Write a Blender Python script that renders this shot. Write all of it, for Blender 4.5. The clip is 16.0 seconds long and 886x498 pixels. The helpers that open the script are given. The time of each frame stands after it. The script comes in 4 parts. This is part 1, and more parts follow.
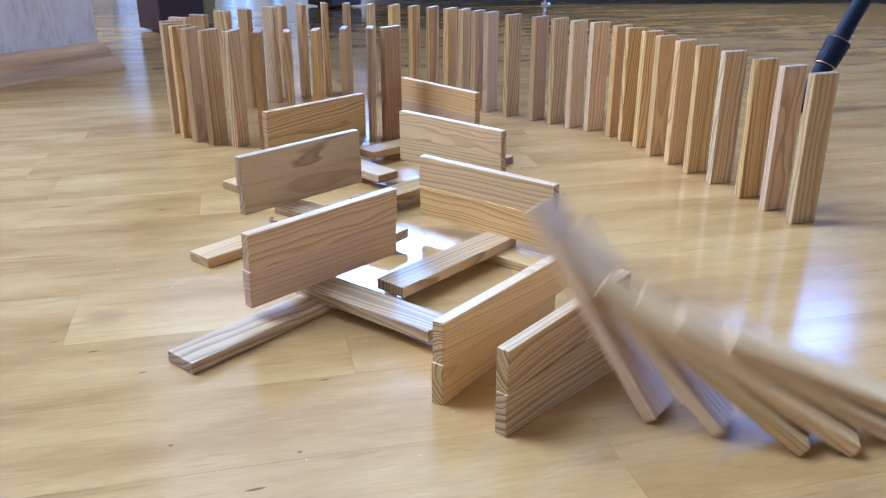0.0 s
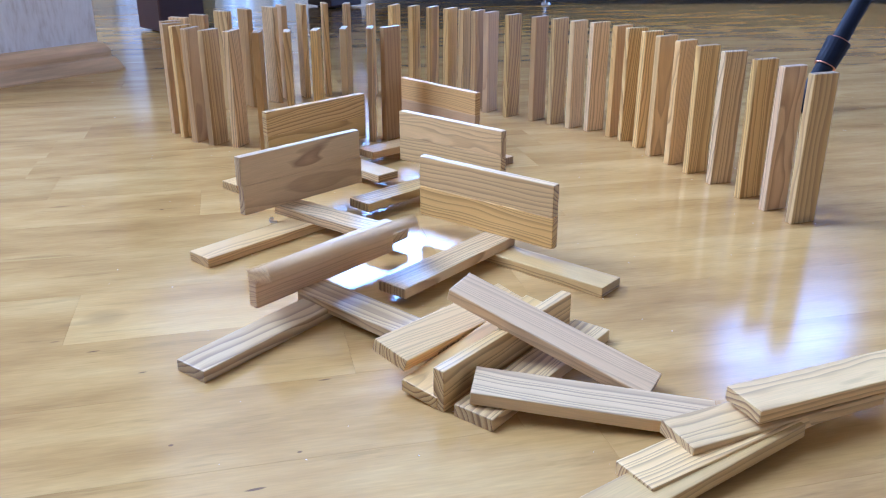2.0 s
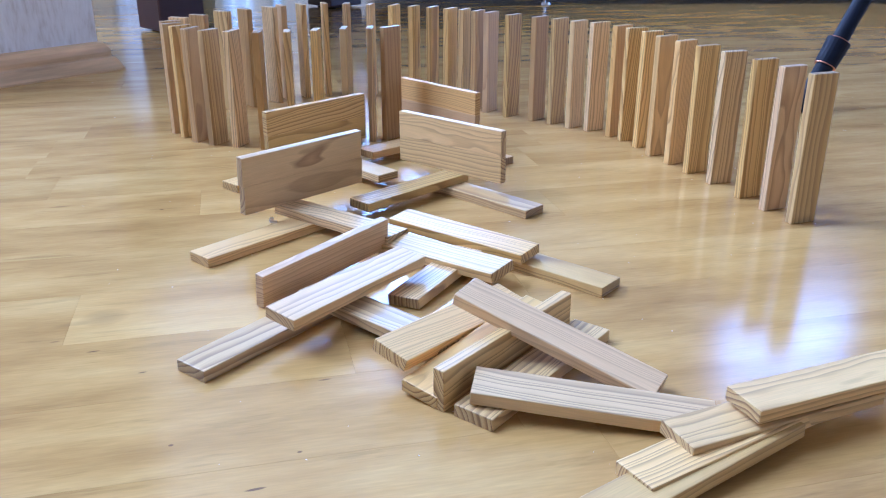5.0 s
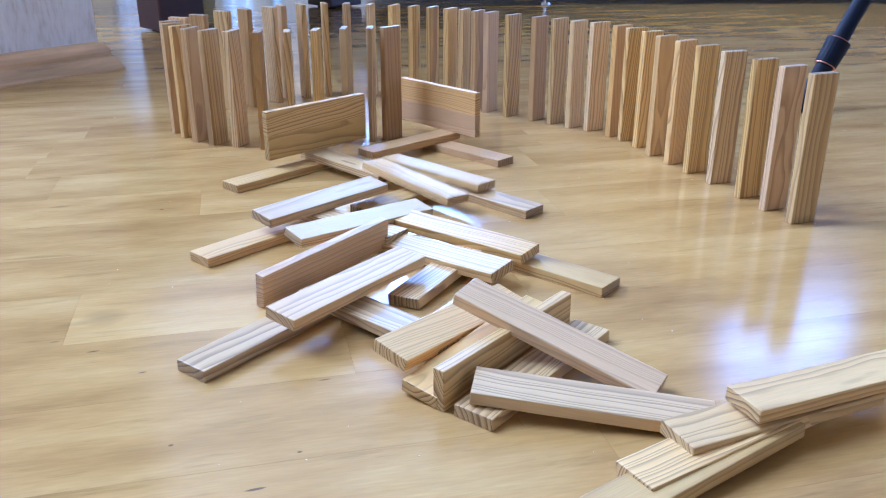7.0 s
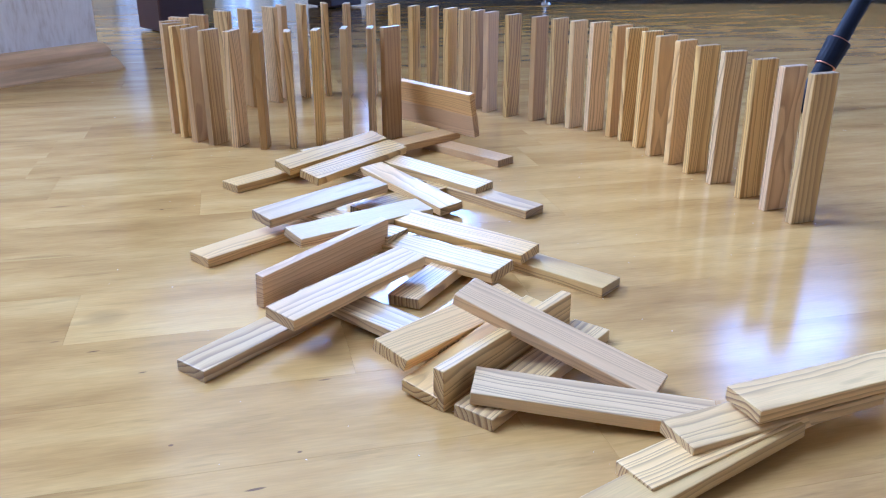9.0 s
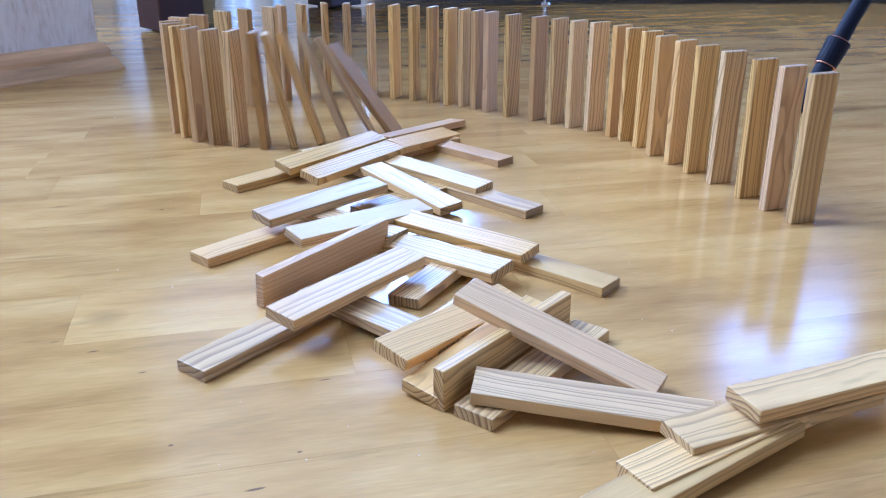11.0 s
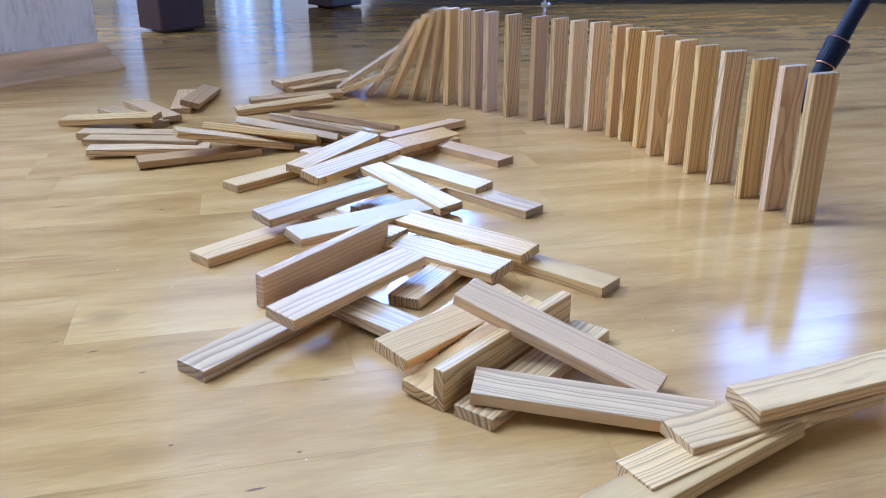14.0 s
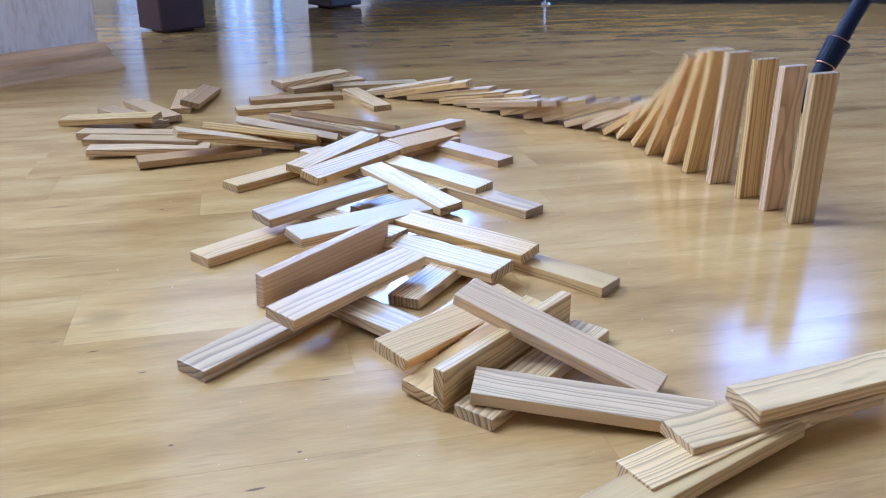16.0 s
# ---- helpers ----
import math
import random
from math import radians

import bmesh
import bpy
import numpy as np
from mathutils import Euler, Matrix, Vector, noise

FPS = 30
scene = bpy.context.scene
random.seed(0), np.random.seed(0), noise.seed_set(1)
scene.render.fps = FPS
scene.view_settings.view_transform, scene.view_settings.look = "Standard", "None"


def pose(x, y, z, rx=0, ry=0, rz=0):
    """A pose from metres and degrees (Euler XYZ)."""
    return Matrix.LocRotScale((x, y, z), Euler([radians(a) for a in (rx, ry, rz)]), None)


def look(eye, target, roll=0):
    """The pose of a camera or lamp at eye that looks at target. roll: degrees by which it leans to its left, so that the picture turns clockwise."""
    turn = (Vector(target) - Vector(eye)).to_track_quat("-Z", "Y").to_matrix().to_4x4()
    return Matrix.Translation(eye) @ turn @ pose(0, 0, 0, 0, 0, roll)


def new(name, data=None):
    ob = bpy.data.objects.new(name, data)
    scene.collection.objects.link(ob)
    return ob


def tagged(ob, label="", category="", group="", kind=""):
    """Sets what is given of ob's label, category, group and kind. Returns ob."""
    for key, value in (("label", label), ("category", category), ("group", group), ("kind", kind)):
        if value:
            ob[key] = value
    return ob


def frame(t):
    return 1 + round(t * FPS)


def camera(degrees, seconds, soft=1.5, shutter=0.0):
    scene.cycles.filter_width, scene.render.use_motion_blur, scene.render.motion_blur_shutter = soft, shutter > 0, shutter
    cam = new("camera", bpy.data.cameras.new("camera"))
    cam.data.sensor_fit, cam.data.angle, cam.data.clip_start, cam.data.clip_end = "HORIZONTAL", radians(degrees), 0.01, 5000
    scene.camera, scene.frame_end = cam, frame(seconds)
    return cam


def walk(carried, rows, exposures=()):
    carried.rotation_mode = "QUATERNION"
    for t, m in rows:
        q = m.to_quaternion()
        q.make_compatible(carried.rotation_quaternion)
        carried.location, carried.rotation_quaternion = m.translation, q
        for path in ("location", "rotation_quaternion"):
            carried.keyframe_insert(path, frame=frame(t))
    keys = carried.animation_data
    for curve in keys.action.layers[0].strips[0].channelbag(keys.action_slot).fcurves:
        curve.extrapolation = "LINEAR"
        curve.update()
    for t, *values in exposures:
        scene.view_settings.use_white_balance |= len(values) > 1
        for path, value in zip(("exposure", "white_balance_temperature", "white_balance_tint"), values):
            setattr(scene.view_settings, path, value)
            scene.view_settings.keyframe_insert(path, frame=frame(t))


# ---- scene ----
LENGTH, WIDTH, THICK = 0.117, 0.0228, 0.0070

# ---- camera ----
cam = camera(55.112, 16.0, soft=1.1, shutter=1.6)
EYE = pose(0, 0, 0.2308, 68.027, 0, 0)
walk(cam, [(0.0, EYE), (16.0, EYE)], exposures=[(0.0, 1.18, 4700, 27), (12.8, 1.17, 4700, 27), (14.5, 1.08, 4700, 27), (16.0, 1.07, 4700, 27)])

# ---- light ----
world = bpy.data.worlds.new("sky")
scene.world = world
world.use_nodes = True
wn = world.node_tree
sky = wn.nodes.new("ShaderNodeTexSky")
sky.sky_type, sky.sun_disc = "NISHITA", False
sky.sun_elevation, sky.sun_rotation = radians(48), radians(20)
wn.links.new(sky.outputs[0], wn.nodes["Background"].inputs[0])
wn.nodes["Background"].inputs[1].default_value = 0.12


def window_light(name, m, w, h, power, colour):
    """Daylight that enters by one window opening, lamp plane in the opening."""
    lamp = bpy.data.lights.new(name, "AREA")
    lamp.shape, lamp.size, lamp.size_y = "RECTANGLE", w, h
    lamp.energy, lamp.color = power, colour
    ob = new(name, lamp)
    ob.matrix_world = m
    return ob


# ---- materials ----
def material(name):
    m = bpy.data.materials.new(name)
    m.use_nodes = True
    n = m.node_tree.nodes
    return m, n, m.node_tree.links, n["Principled BSDF"]


def math_node(n, k, op, a, b=None):
    x = n.new("ShaderNodeMath")
    x.operation = op
    for i, v in enumerate((a, b)):
        if v is None:
            continue
        if isinstance(v, (int, float)):
            x.inputs[i].default_value = v
        else:
            k.new(v, x.inputs[i])
    return x.outputs[0]


def ramp(n, k, fac, stops):
    r = n.new("ShaderNodeValToRGB")
    while len(r.color_ramp.elements) < len(stops):
        r.color_ramp.elements.new(0.5)
    for e, (p, c) in zip(r.color_ramp.elements, stops):
        e.position, e.color = p, (*c, 1)
    k.new(fac, r.inputs[0])
    return r.outputs[0]


def pine():
    """Planed pine: annual rings round a far pith, so long lines on the faces and arcs on the ends."""
    m, n, k, b = material("pine")
    tc, info = n.new("ShaderNodeTexCoord"), n.new("ShaderNodeObjectInfo")
    rnd = info.outputs["Random"]
    r2 = math_node(n, k, "FRACT", math_node(n, k, "MULTIPLY", rnd, 17.31))
    r3 = math_node(n, k, "FRACT", math_node(n, k, "MULTIPLY", rnd, 91.7))
    sep = n.new("ShaderNodeSeparateXYZ")
    k.new(tc.outputs["Object"], sep.inputs[0])
    warp = n.new("ShaderNodeTexNoise")
    warp.noise_dimensions = "4D"
    warp.inputs["Scale"].default_value, warp.inputs["Detail"].default_value = 1.0, 2.0
    mp = n.new("ShaderNodeMapping")
    mp.inputs["Scale"].default_value = (13, 45, 45)
    k.new(tc.outputs["Object"], mp.inputs[0])
    k.new(mp.outputs[0], warp.inputs["Vector"])
    k.new(math_node(n, k, "MULTIPLY", rnd, 50.0), warp.inputs["W"])
    bend = math_node(n, k, "MULTIPLY", math_node(n, k, "SUBTRACT", warp.outputs[0], 0.5), 0.0085)
    ang = math_node(n, k, "MULTIPLY", r2, 6.283)
    far = math_node(n, k, "ADD", math_node(n, k, "MULTIPLY", r3, 0.05), 0.014)
    py = math_node(n, k, "MULTIPLY", math_node(n, k, "COSINE", ang), far)
    pz = math_node(n, k, "MULTIPLY", math_node(n, k, "SINE", ang), far)
    lean = math_node(n, k, "MULTIPLY", sep.outputs[0], math_node(n, k, "MULTIPLY", math_node(n, k, "SUBTRACT", r3, 0.5), 0.16))
    dy = math_node(n, k, "ADD", math_node(n, k, "SUBTRACT", sep.outputs[1], py), lean)
    dz = math_node(n, k, "SUBTRACT", sep.outputs[2], pz)
    rad = math_node(n, k, "SQRT", math_node(n, k, "ADD", math_node(n, k, "MULTIPLY", dy, dy), math_node(n, k, "MULTIPLY", dz, dz)))
    rad = math_node(n, k, "ADD", rad, bend)
    years = n.new("ShaderNodeTexNoise")
    years.noise_dimensions = "1D"
    years.inputs["Scale"].default_value, years.inputs["Detail"].default_value = 130.0, 1.0
    k.new(math_node(n, k, "ADD", rad, math_node(n, k, "MULTIPLY", rnd, 9.0)), years.inputs["W"])
    rad = math_node(n, k, "ADD", rad, math_node(n, k, "MULTIPLY", years.outputs[0], 0.007))
    per = math_node(n, k, "ADD", 240.0, math_node(n, k, "MULTIPLY", r2, 210.0))
    ring = math_node(n, k, "FRACT", math_node(n, k, "MULTIPLY", rad, per))
    wood = ramp(n, k, ring, [(0.0, (0.74, 0.505, 0.190)), (0.46, (0.68, 0.44, 0.150)), (0.74, (0.40, 0.21, 0.060)), (0.90, (0.25, 0.12, 0.034)), (1.0, (0.72, 0.485, 0.175))])
    fib = n.new("ShaderNodeTexNoise")
    fib.inputs["Scale"].default_value, fib.inputs["Detail"].default_value = 1.0, 3.0
    mf = n.new("ShaderNodeMapping")
    mf.inputs["Scale"].default_value = (60, 1500, 1500)
    k.new(tc.outputs["Object"], mf.inputs[0])
    k.new(mf.outputs[0], fib.inputs["Vector"])
    plain = n.new("ShaderNodeMix")
    plain.data_type = "RGBA"
    plain.inputs[6].default_value = (0.68, 0.445, 0.155, 1)
    k.new(wood, plain.inputs[7])
    facing = n.new("ShaderNodeSeparateXYZ")
    k.new(tc.outputs["Normal"], facing.inputs[0])
    endgrain = math_node(n, k, "GREATER_THAN", math_node(n, k, "ABSOLUTE", facing.outputs[0]), 0.7)
    amount = math_node(n, k, "ADD", 0.34, math_node(n, k, "MULTIPLY", r3, 0.45))
    k.new(math_node(n, k, "MAXIMUM", amount, endgrain), plain.inputs[0])
    heart = n.new("ShaderNodeMix")
    heart.data_type = "RGBA"
    heart.inputs[7].default_value = (0.42, 0.205, 0.085, 1)
    k.new(plain.outputs[2], heart.inputs[6])
    k.new(math_node(n, k, "MULTIPLY", math_node(n, k, "MAXIMUM", math_node(n, k, "SUBTRACT", math_node(n, k, "FRACT", math_node(n, k, "MULTIPLY", rnd, 43.7)), 0.62), 0.0), 1.3), heart.inputs[0])
    hue = n.new("ShaderNodeHueSaturation")
    k.new(heart.outputs[2], hue.inputs["Color"])
    k.new(math_node(n, k, "ADD", 0.80, math_node(n, k, "ADD", math_node(n, k, "MULTIPLY", r2, 0.42), math_node(n, k, "MULTIPLY", math_node(n, k, "SUBTRACT", fib.outputs[0], 0.5), 0.35))), hue.inputs["Value"])
    value = hue.inputs["Value"].links[0].from_socket
    k.new(math_node(n, k, "SUBTRACT", value, math_node(n, k, "MULTIPLY", endgrain, 0.30)), hue.inputs["Value"])
    k.new(math_node(n, k, "ADD", 0.86, math_node(n, k, "MULTIPLY", rnd, 0.22)), hue.inputs["Saturation"])
    k.new(hue.outputs[0], b.inputs["Base Color"])
    b.inputs["Roughness"].default_value = 0.42
    b.inputs["Specular IOR Level"].default_value = 0.7
    bump = n.new("ShaderNodeBump")
    bump.inputs["Strength"].default_value, bump.inputs["Distance"].default_value = 0.25, 0.0003
    k.new(math_node(n, k, "ADD", math_node(n, k, "MULTIPLY", ring, 0.06), fib.outputs[0]), bump.inputs["Height"])
    k.new(bump.outputs[0], b.inputs["Normal"])
    return m


# knots and dents in the floor: place, half length, half width, depth of tone
MARKS = ((-0.0800, 0.2978, 0.0052, 0.0010, 1.4), (-0.1257, 0.3297, 0.0014, 0.0010, 1.0), (-0.1605, 0.3959, 0.0028, 0.001, 1), (-0.2049, 0.4611, 0.016, 0.013, 0.35), (-0.2128, 0.4550, 0.02, 0.004, 0.3), (-0.1956, 0.4188, 0.004, 0.001, 0.8), (-0.2218, 0.4301, 0.003, 0.0008, 0.6), (-0.2310, 0.6584, 0.002, 0.001, 0.9), (-0.3179, 0.6653, 0.01, 0.0025, 0.4), (-0.0654, 0.3246, 0.0015, 0.001, 1), (-0.0621, 0.3884, 0.004, 0.0009, 0.8))


def parquet():
    """Varnished beech strips: honey colour, fine pores, slight differences from strip to strip, glossy lacquer."""
    m, n, k, b = material("varnished_beech")
    tc, info = n.new("ShaderNodeTexCoord"), n.new("ShaderNodeObjectInfo")
    rnd = info.outputs["Random"]
    geo = n.new("ShaderNodeNewGeometry")
    add = n.new("ShaderNodeVectorMath")
    add.operation = "ADD"
    comb = n.new("ShaderNodeCombineXYZ")
    k.new(math_node(n, k, "MULTIPLY", rnd, 37.0), comb.inputs[2])
    k.new(math_node(n, k, "MULTIPLY", rnd, 11.0), comb.inputs[0])
    k.new(tc.outputs["Object"], add.inputs[0])
    k.new(comb.outputs[0], add.inputs[1])

    def noise_at(scale, detail, rough=0.55):
        t, mp = n.new("ShaderNodeTexNoise"), n.new("ShaderNodeMapping")
        t.inputs["Scale"].default_value, t.inputs["Detail"].default_value, t.inputs["Roughness"].default_value = 1.0, detail, rough
        mp.inputs["Scale"].default_value = scale
        k.new(add.outputs[0], mp.inputs[0])
        k.new(mp.outputs[0], t.inputs["Vector"])
        return t.outputs[0]
    cloud = noise_at((7, 24, 24), 4)
    pores = noise_at((70, 700, 700), 3)
    figure = noise_at((13, 110, 110), 5, 0.65)
    flecks = math_node(n, k, "MULTIPLY", math_node(n, k, "MAXIMUM", math_node(n, k, "SUBTRACT", figure, 0.57), 0.0), 1.5)
    col = ramp(n, k, cloud, [(0.28, (0.37, 0.198, 0.050)), (0.5, (0.51, 0.298, 0.085)), (0.72, (0.62, 0.395, 0.130))])
    hue = n.new("ShaderNodeHueSaturation")
    k.new(col, hue.inputs["Color"])
    val = math_node(n, k, "ADD", 0.94, math_node(n, k, "ADD", math_node(n, k, "MULTIPLY", rnd, 0.10), math_node(n, k, "SUBTRACT", math_node(n, k, "MULTIPLY", math_node(n, k, "SUBTRACT", pores, 0.5), 0.34), flecks)))
    k.new(val, hue.inputs["Value"])
    sep = n.new("ShaderNodeSeparateXYZ")
    k.new(geo.outputs["Position"], sep.inputs[0])
    shade = None
    for x, y, rx, ry, depth in MARKS:
        dx = math_node(n, k, "SUBTRACT", sep.outputs[0], x)
        dy = math_node(n, k, "SUBTRACT", sep.outputs[1], y)
        c, s = math.cos(radians(18)), math.sin(radians(18))
        ax = math_node(n, k, "DIVIDE", math_node(n, k, "ADD", math_node(n, k, "MULTIPLY", dx, c), math_node(n, k, "MULTIPLY", dy, s)), rx)
        ay = math_node(n, k, "DIVIDE", math_node(n, k, "SUBTRACT", math_node(n, k, "MULTIPLY", dy, c), math_node(n, k, "MULTIPLY", dx, s)), ry)
        d = math_node(n, k, "ADD", math_node(n, k, "MULTIPLY", ax, ax), math_node(n, k, "MULTIPLY", ay, ay))
        d = math_node(n, k, "ADD", d, math_node(n, k, "MULTIPLY", math_node(n, k, "SUBTRACT", cloud, 0.5), 0.8))
        f = math_node(n, k, "MULTIPLY", math_node(n, k, "MAXIMUM", math_node(n, k, "SUBTRACT", 1.0, d), 0.0), depth)
        shade = f if shade is None else math_node(n, k, "MAXIMUM", shade, f)
    dark = n.new("ShaderNodeMix")
    dark.data_type = "RGBA"
    k.new(math_node(n, k, "MINIMUM", shade, 0.9), dark.inputs[0])
    k.new(hue.outputs[0], dark.inputs[6])
    dark.inputs[7].default_value = (0.13, 0.065, 0.03, 1)
    k.new(dark.outputs[2], b.inputs["Base Color"])
    scuff = n.new("ShaderNodeTexNoise")
    scuff.inputs["Scale"].default_value, scuff.inputs["Detail"].default_value = 9.0, 5.0
    k.new(geo.outputs["Position"], scuff.inputs["Vector"])
    dust = n.new("ShaderNodeTexNoise")
    dust.inputs["Scale"].default_value, dust.inputs["Detail"].default_value = 190.0, 4.0
    k.new(geo.outputs["Position"], dust.inputs["Vector"])
    dull = math_node(n, k, "ADD", math_node(n, k, "MULTIPLY", scuff.outputs[0], 0.12), math_node(n, k, "MULTIPLY", dust.outputs[0], 0.10))
    k.new(math_node(n, k, "ADD", 0.05, dull), b.inputs["Roughness"])
    b.inputs["Specular IOR Level"].default_value = 0.6
    bump = n.new("ShaderNodeBump")
    bump.inputs["Strength"].default_value, bump.inputs["Distance"].default_value = 0.10, 0.0004
    k.new(math_node(n, k, "ADD", cloud, math_node(n, k, "MULTIPLY", pores, 0.3)), bump.inputs["Height"])
    k.new(bump.outputs[0], b.inputs["Normal"])
    return m


def plain(name, colour, rough, metal=0.0, vary=0.12, scale=30.0, bumpy=0.0, stretch=(1, 1, 1)):
    m, n, k, b = material(name)
    tc = n.new("ShaderNodeTexCoord")
    t = n.new("ShaderNodeTexNoise")
    t.inputs["Scale"].default_value, t.inputs["Detail"].default_value = scale, 5.0
    mp = n.new("ShaderNodeMapping")
    mp.inputs["Scale"].default_value = stretch
    k.new(tc.outputs["Object"], mp.inputs[0])
    k.new(mp.outputs[0], t.inputs["Vector"])
    lo, hi = [c * (1 - vary) for c in colour], [min(1, c * (1 + vary)) for c in colour]
    k.new(ramp(n, k, t.outputs[0], [(0.3, lo), (0.7, hi)]), b.inputs["Base Color"])
    b.inputs["Roughness"].default_value, b.inputs["Metallic"].default_value = rough, metal
    if bumpy:
        bump = n.new("ShaderNodeBump")
        bump.inputs["Strength"].default_value, bump.inputs["Distance"].default_value = bumpy, 0.002
        k.new(t.outputs[0], bump.inputs["Height"])
        k.new(bump.outputs[0], b.inputs["Normal"])
    return m


def limewash():
    """White wash rubbed over old boards: brush streaks down the grain, brown wood where it has worn thin."""
    m, n, k, b = material("limewash")
    tc = n.new("ShaderNodeTexCoord")

    def streak(scale, stretch, detail):
        t, mp = n.new("ShaderNodeTexNoise"), n.new("ShaderNodeMapping")
        t.inputs["Scale"].default_value, t.inputs["Detail"].default_value = scale, detail
        mp.inputs["Scale"].default_value = stretch
        k.new(tc.outputs["Object"], mp.inputs[0])
        k.new(mp.outputs[0], t.inputs["Vector"])
        return t.outputs[0]
    fine, wide = streak(170.0, (1, 1, 0.22), 7.0), streak(30.0, (1, 1, 0.5), 6.0)
    both = math_node(n, k, "ADD", math_node(n, k, "MULTIPLY", fine, 0.55), math_node(n, k, "MULTIPLY", wide, 0.45))
    k.new(ramp(n, k, both, [(0.30, (0.42, 0.34, 0.27)), (0.38, (0.68, 0.62, 0.56)), (0.48, (0.80, 0.76, 0.72)), (0.62, (0.86, 0.83, 0.80))]), b.inputs["Base Color"])
    b.inputs["Roughness"].default_value = 0.75
    bump = n.new("ShaderNodeBump")
    bump.inputs["Strength"].default_value, bump.inputs["Distance"].default_value = 0.4, 0.002
    k.new(fine, bump.inputs["Height"])
    k.new(bump.outputs[0], b.inputs["Normal"])
    return m


PINE, BEECH = pine(), parquet()
PLASTER = plain("cream_plaster", (0.42, 0.37, 0.30), 0.8)
MAHOGANY = plain("mahogany", (0.042, 0.014, 0.017), 0.4)
BLACK = plain("black_plastic", (0.006, 0.008, 0.016), 0.5)
BLACK.node_tree.nodes["Principled BSDF"].inputs["Specular IOR Level"].default_value = 0.15
CHROME = plain("chrome", (0.75, 0.75, 0.77), 0.15, 1.0, 0.03)
LIMEWASH = limewash()
SKIRTING = plain("skirting_wood", (0.70, 0.45, 0.22), 0.32, 0.0, 0.30, 60.0, 0.15, (0.10, 1, 1))
SHAVING = plain("pale_shaving", (0.72, 0.62, 0.48), 0.6)
COPPER = plain("copper", (0.6, 0.25, 0.14), 0.35, 1.0)
NAVY = plain("dark_blue_fabric", (0.013, 0.025, 0.085), 0.85)


# ---- mesh tools ----
def box(bm, lo, hi):
    r = bmesh.ops.create_cube(bm, size=1)
    for v in r["verts"]:
        for i in range(3):
            v.co[i] = lo[i] + (v.co[i] + 0.5) * (hi[i] - lo[i])
    return r["verts"]


def mesh_of(name, bm, mat, bevel=0.0, segs=2):
    if bevel:
        bmesh.ops.bevel(bm, geom=bm.edges[:], offset=bevel, segments=segs, profile=0.5, affect="EDGES")
    me = bpy.data.meshes.new(name)
    bm.to_mesh(me)
    bm.free()
    me.materials.append(mat)
    return me


def part(name, bm, mat, parent, label="", bevel=0.0):
    ob = new(name, mesh_of(name, bm, mat, bevel))
    ob.parent = parent
    return tagged(ob, label)


def block(name, lo, hi, mat, parent=None, label="", bevel=0.0):
    bm = bmesh.new()
    box(bm, lo, hi)
    return part(name, bm, mat, parent, label, bevel)


def structure(name, lo, hi, mat, label):
    return tagged(block(name, lo, hi, mat), label, "", "", "structure")


# ---- room ----
# Walls and ceiling are unseen; their size and tone set the bounced light.
X0, X1, Y0, Y1, TOP = -1.9, 3.0, -2.4, 4.6, 2.75
floor = structure("floor", (X0, Y0, -0.05), (X1, Y1, -0.0007), BEECH, "honey-coloured varnished beech parquet floor")
# Roof opening out of view, added to brighten upward faces.
SKY = (-1.75, -0.55, 0.55, 1.75)


def ceiling_with_added_skylight():
    """An unseen plaster ceiling, open where an added roof window lets the daylight down."""
    a, b, c, d = SKY
    bm = bmesh.new()
    for lo, hi in (((X0, Y0), (a, Y1)), ((b, Y0), (X1, Y1)), ((a, Y0), (b, c)), ((a, d), (b, Y1))):
        box(bm, (*lo, TOP), (*hi, TOP + 0.1))
    tagged(new("ceiling", mesh_of("ceiling", bm, PLASTER)), "unseen cream plaster ceiling with an added roof window", "", "", "structure")
    bm = bmesh.new()
    for lo, hi in (((a, c), (a + 0.05, d)), ((b - 0.05, c), (b, d)), ((a + 0.05, c), (b - 0.05, c + 0.05)), ((a + 0.05, d - 0.05), (b - 0.05, d))):
        box(bm, (*lo, TOP + 0.02), (*hi, TOP + 0.08))
    tagged(new("window_10", mesh_of("window_10", bm, PLASTER)), "unseen cream-framed roof window, added for light from above", "", "", "structure")
    top = Vector(((a + b) / 2, (c + d) / 2, TOP + 0.09))
    window_light("skylight", pose(*top), b - a - 0.1, d - c - 0.1, 40, (0.60, 0.79, 1.0))


ceiling_with_added_skylight()


def wall_with_windows(name, origin, along, length, openings):
    """An unseen plastered wall from origin; openings are (start, end, sill, head), each with a framed pane."""
    u = Vector(along)
    v = Vector((-u.y, u.x, 0))
    m = Matrix(((u.x, v.x, 0, origin[0]), (u.y, v.y, 0, origin[1]), (0, 0, 1, 0), (0, 0, 0, 1)))
    bm = bmesh.new()
    at = 0.0
    for a, b, sill, head in openings:
        box(bm, (at, 0, 0), (a, 0.2, TOP))
        if sill > 0:
            box(bm, (a, 0, 0), (b, 0.2, sill))
        box(bm, (a, 0, head), (b, 0.2, TOP))
        at = b
    box(bm, (at, 0, 0), (length, 0.2, TOP))
    wall = tagged(new(name, mesh_of(name, bm, PLASTER)), "unseen cream plaster wall with daylight windows", "", "", "structure")
    wall.matrix_world = m
    return m


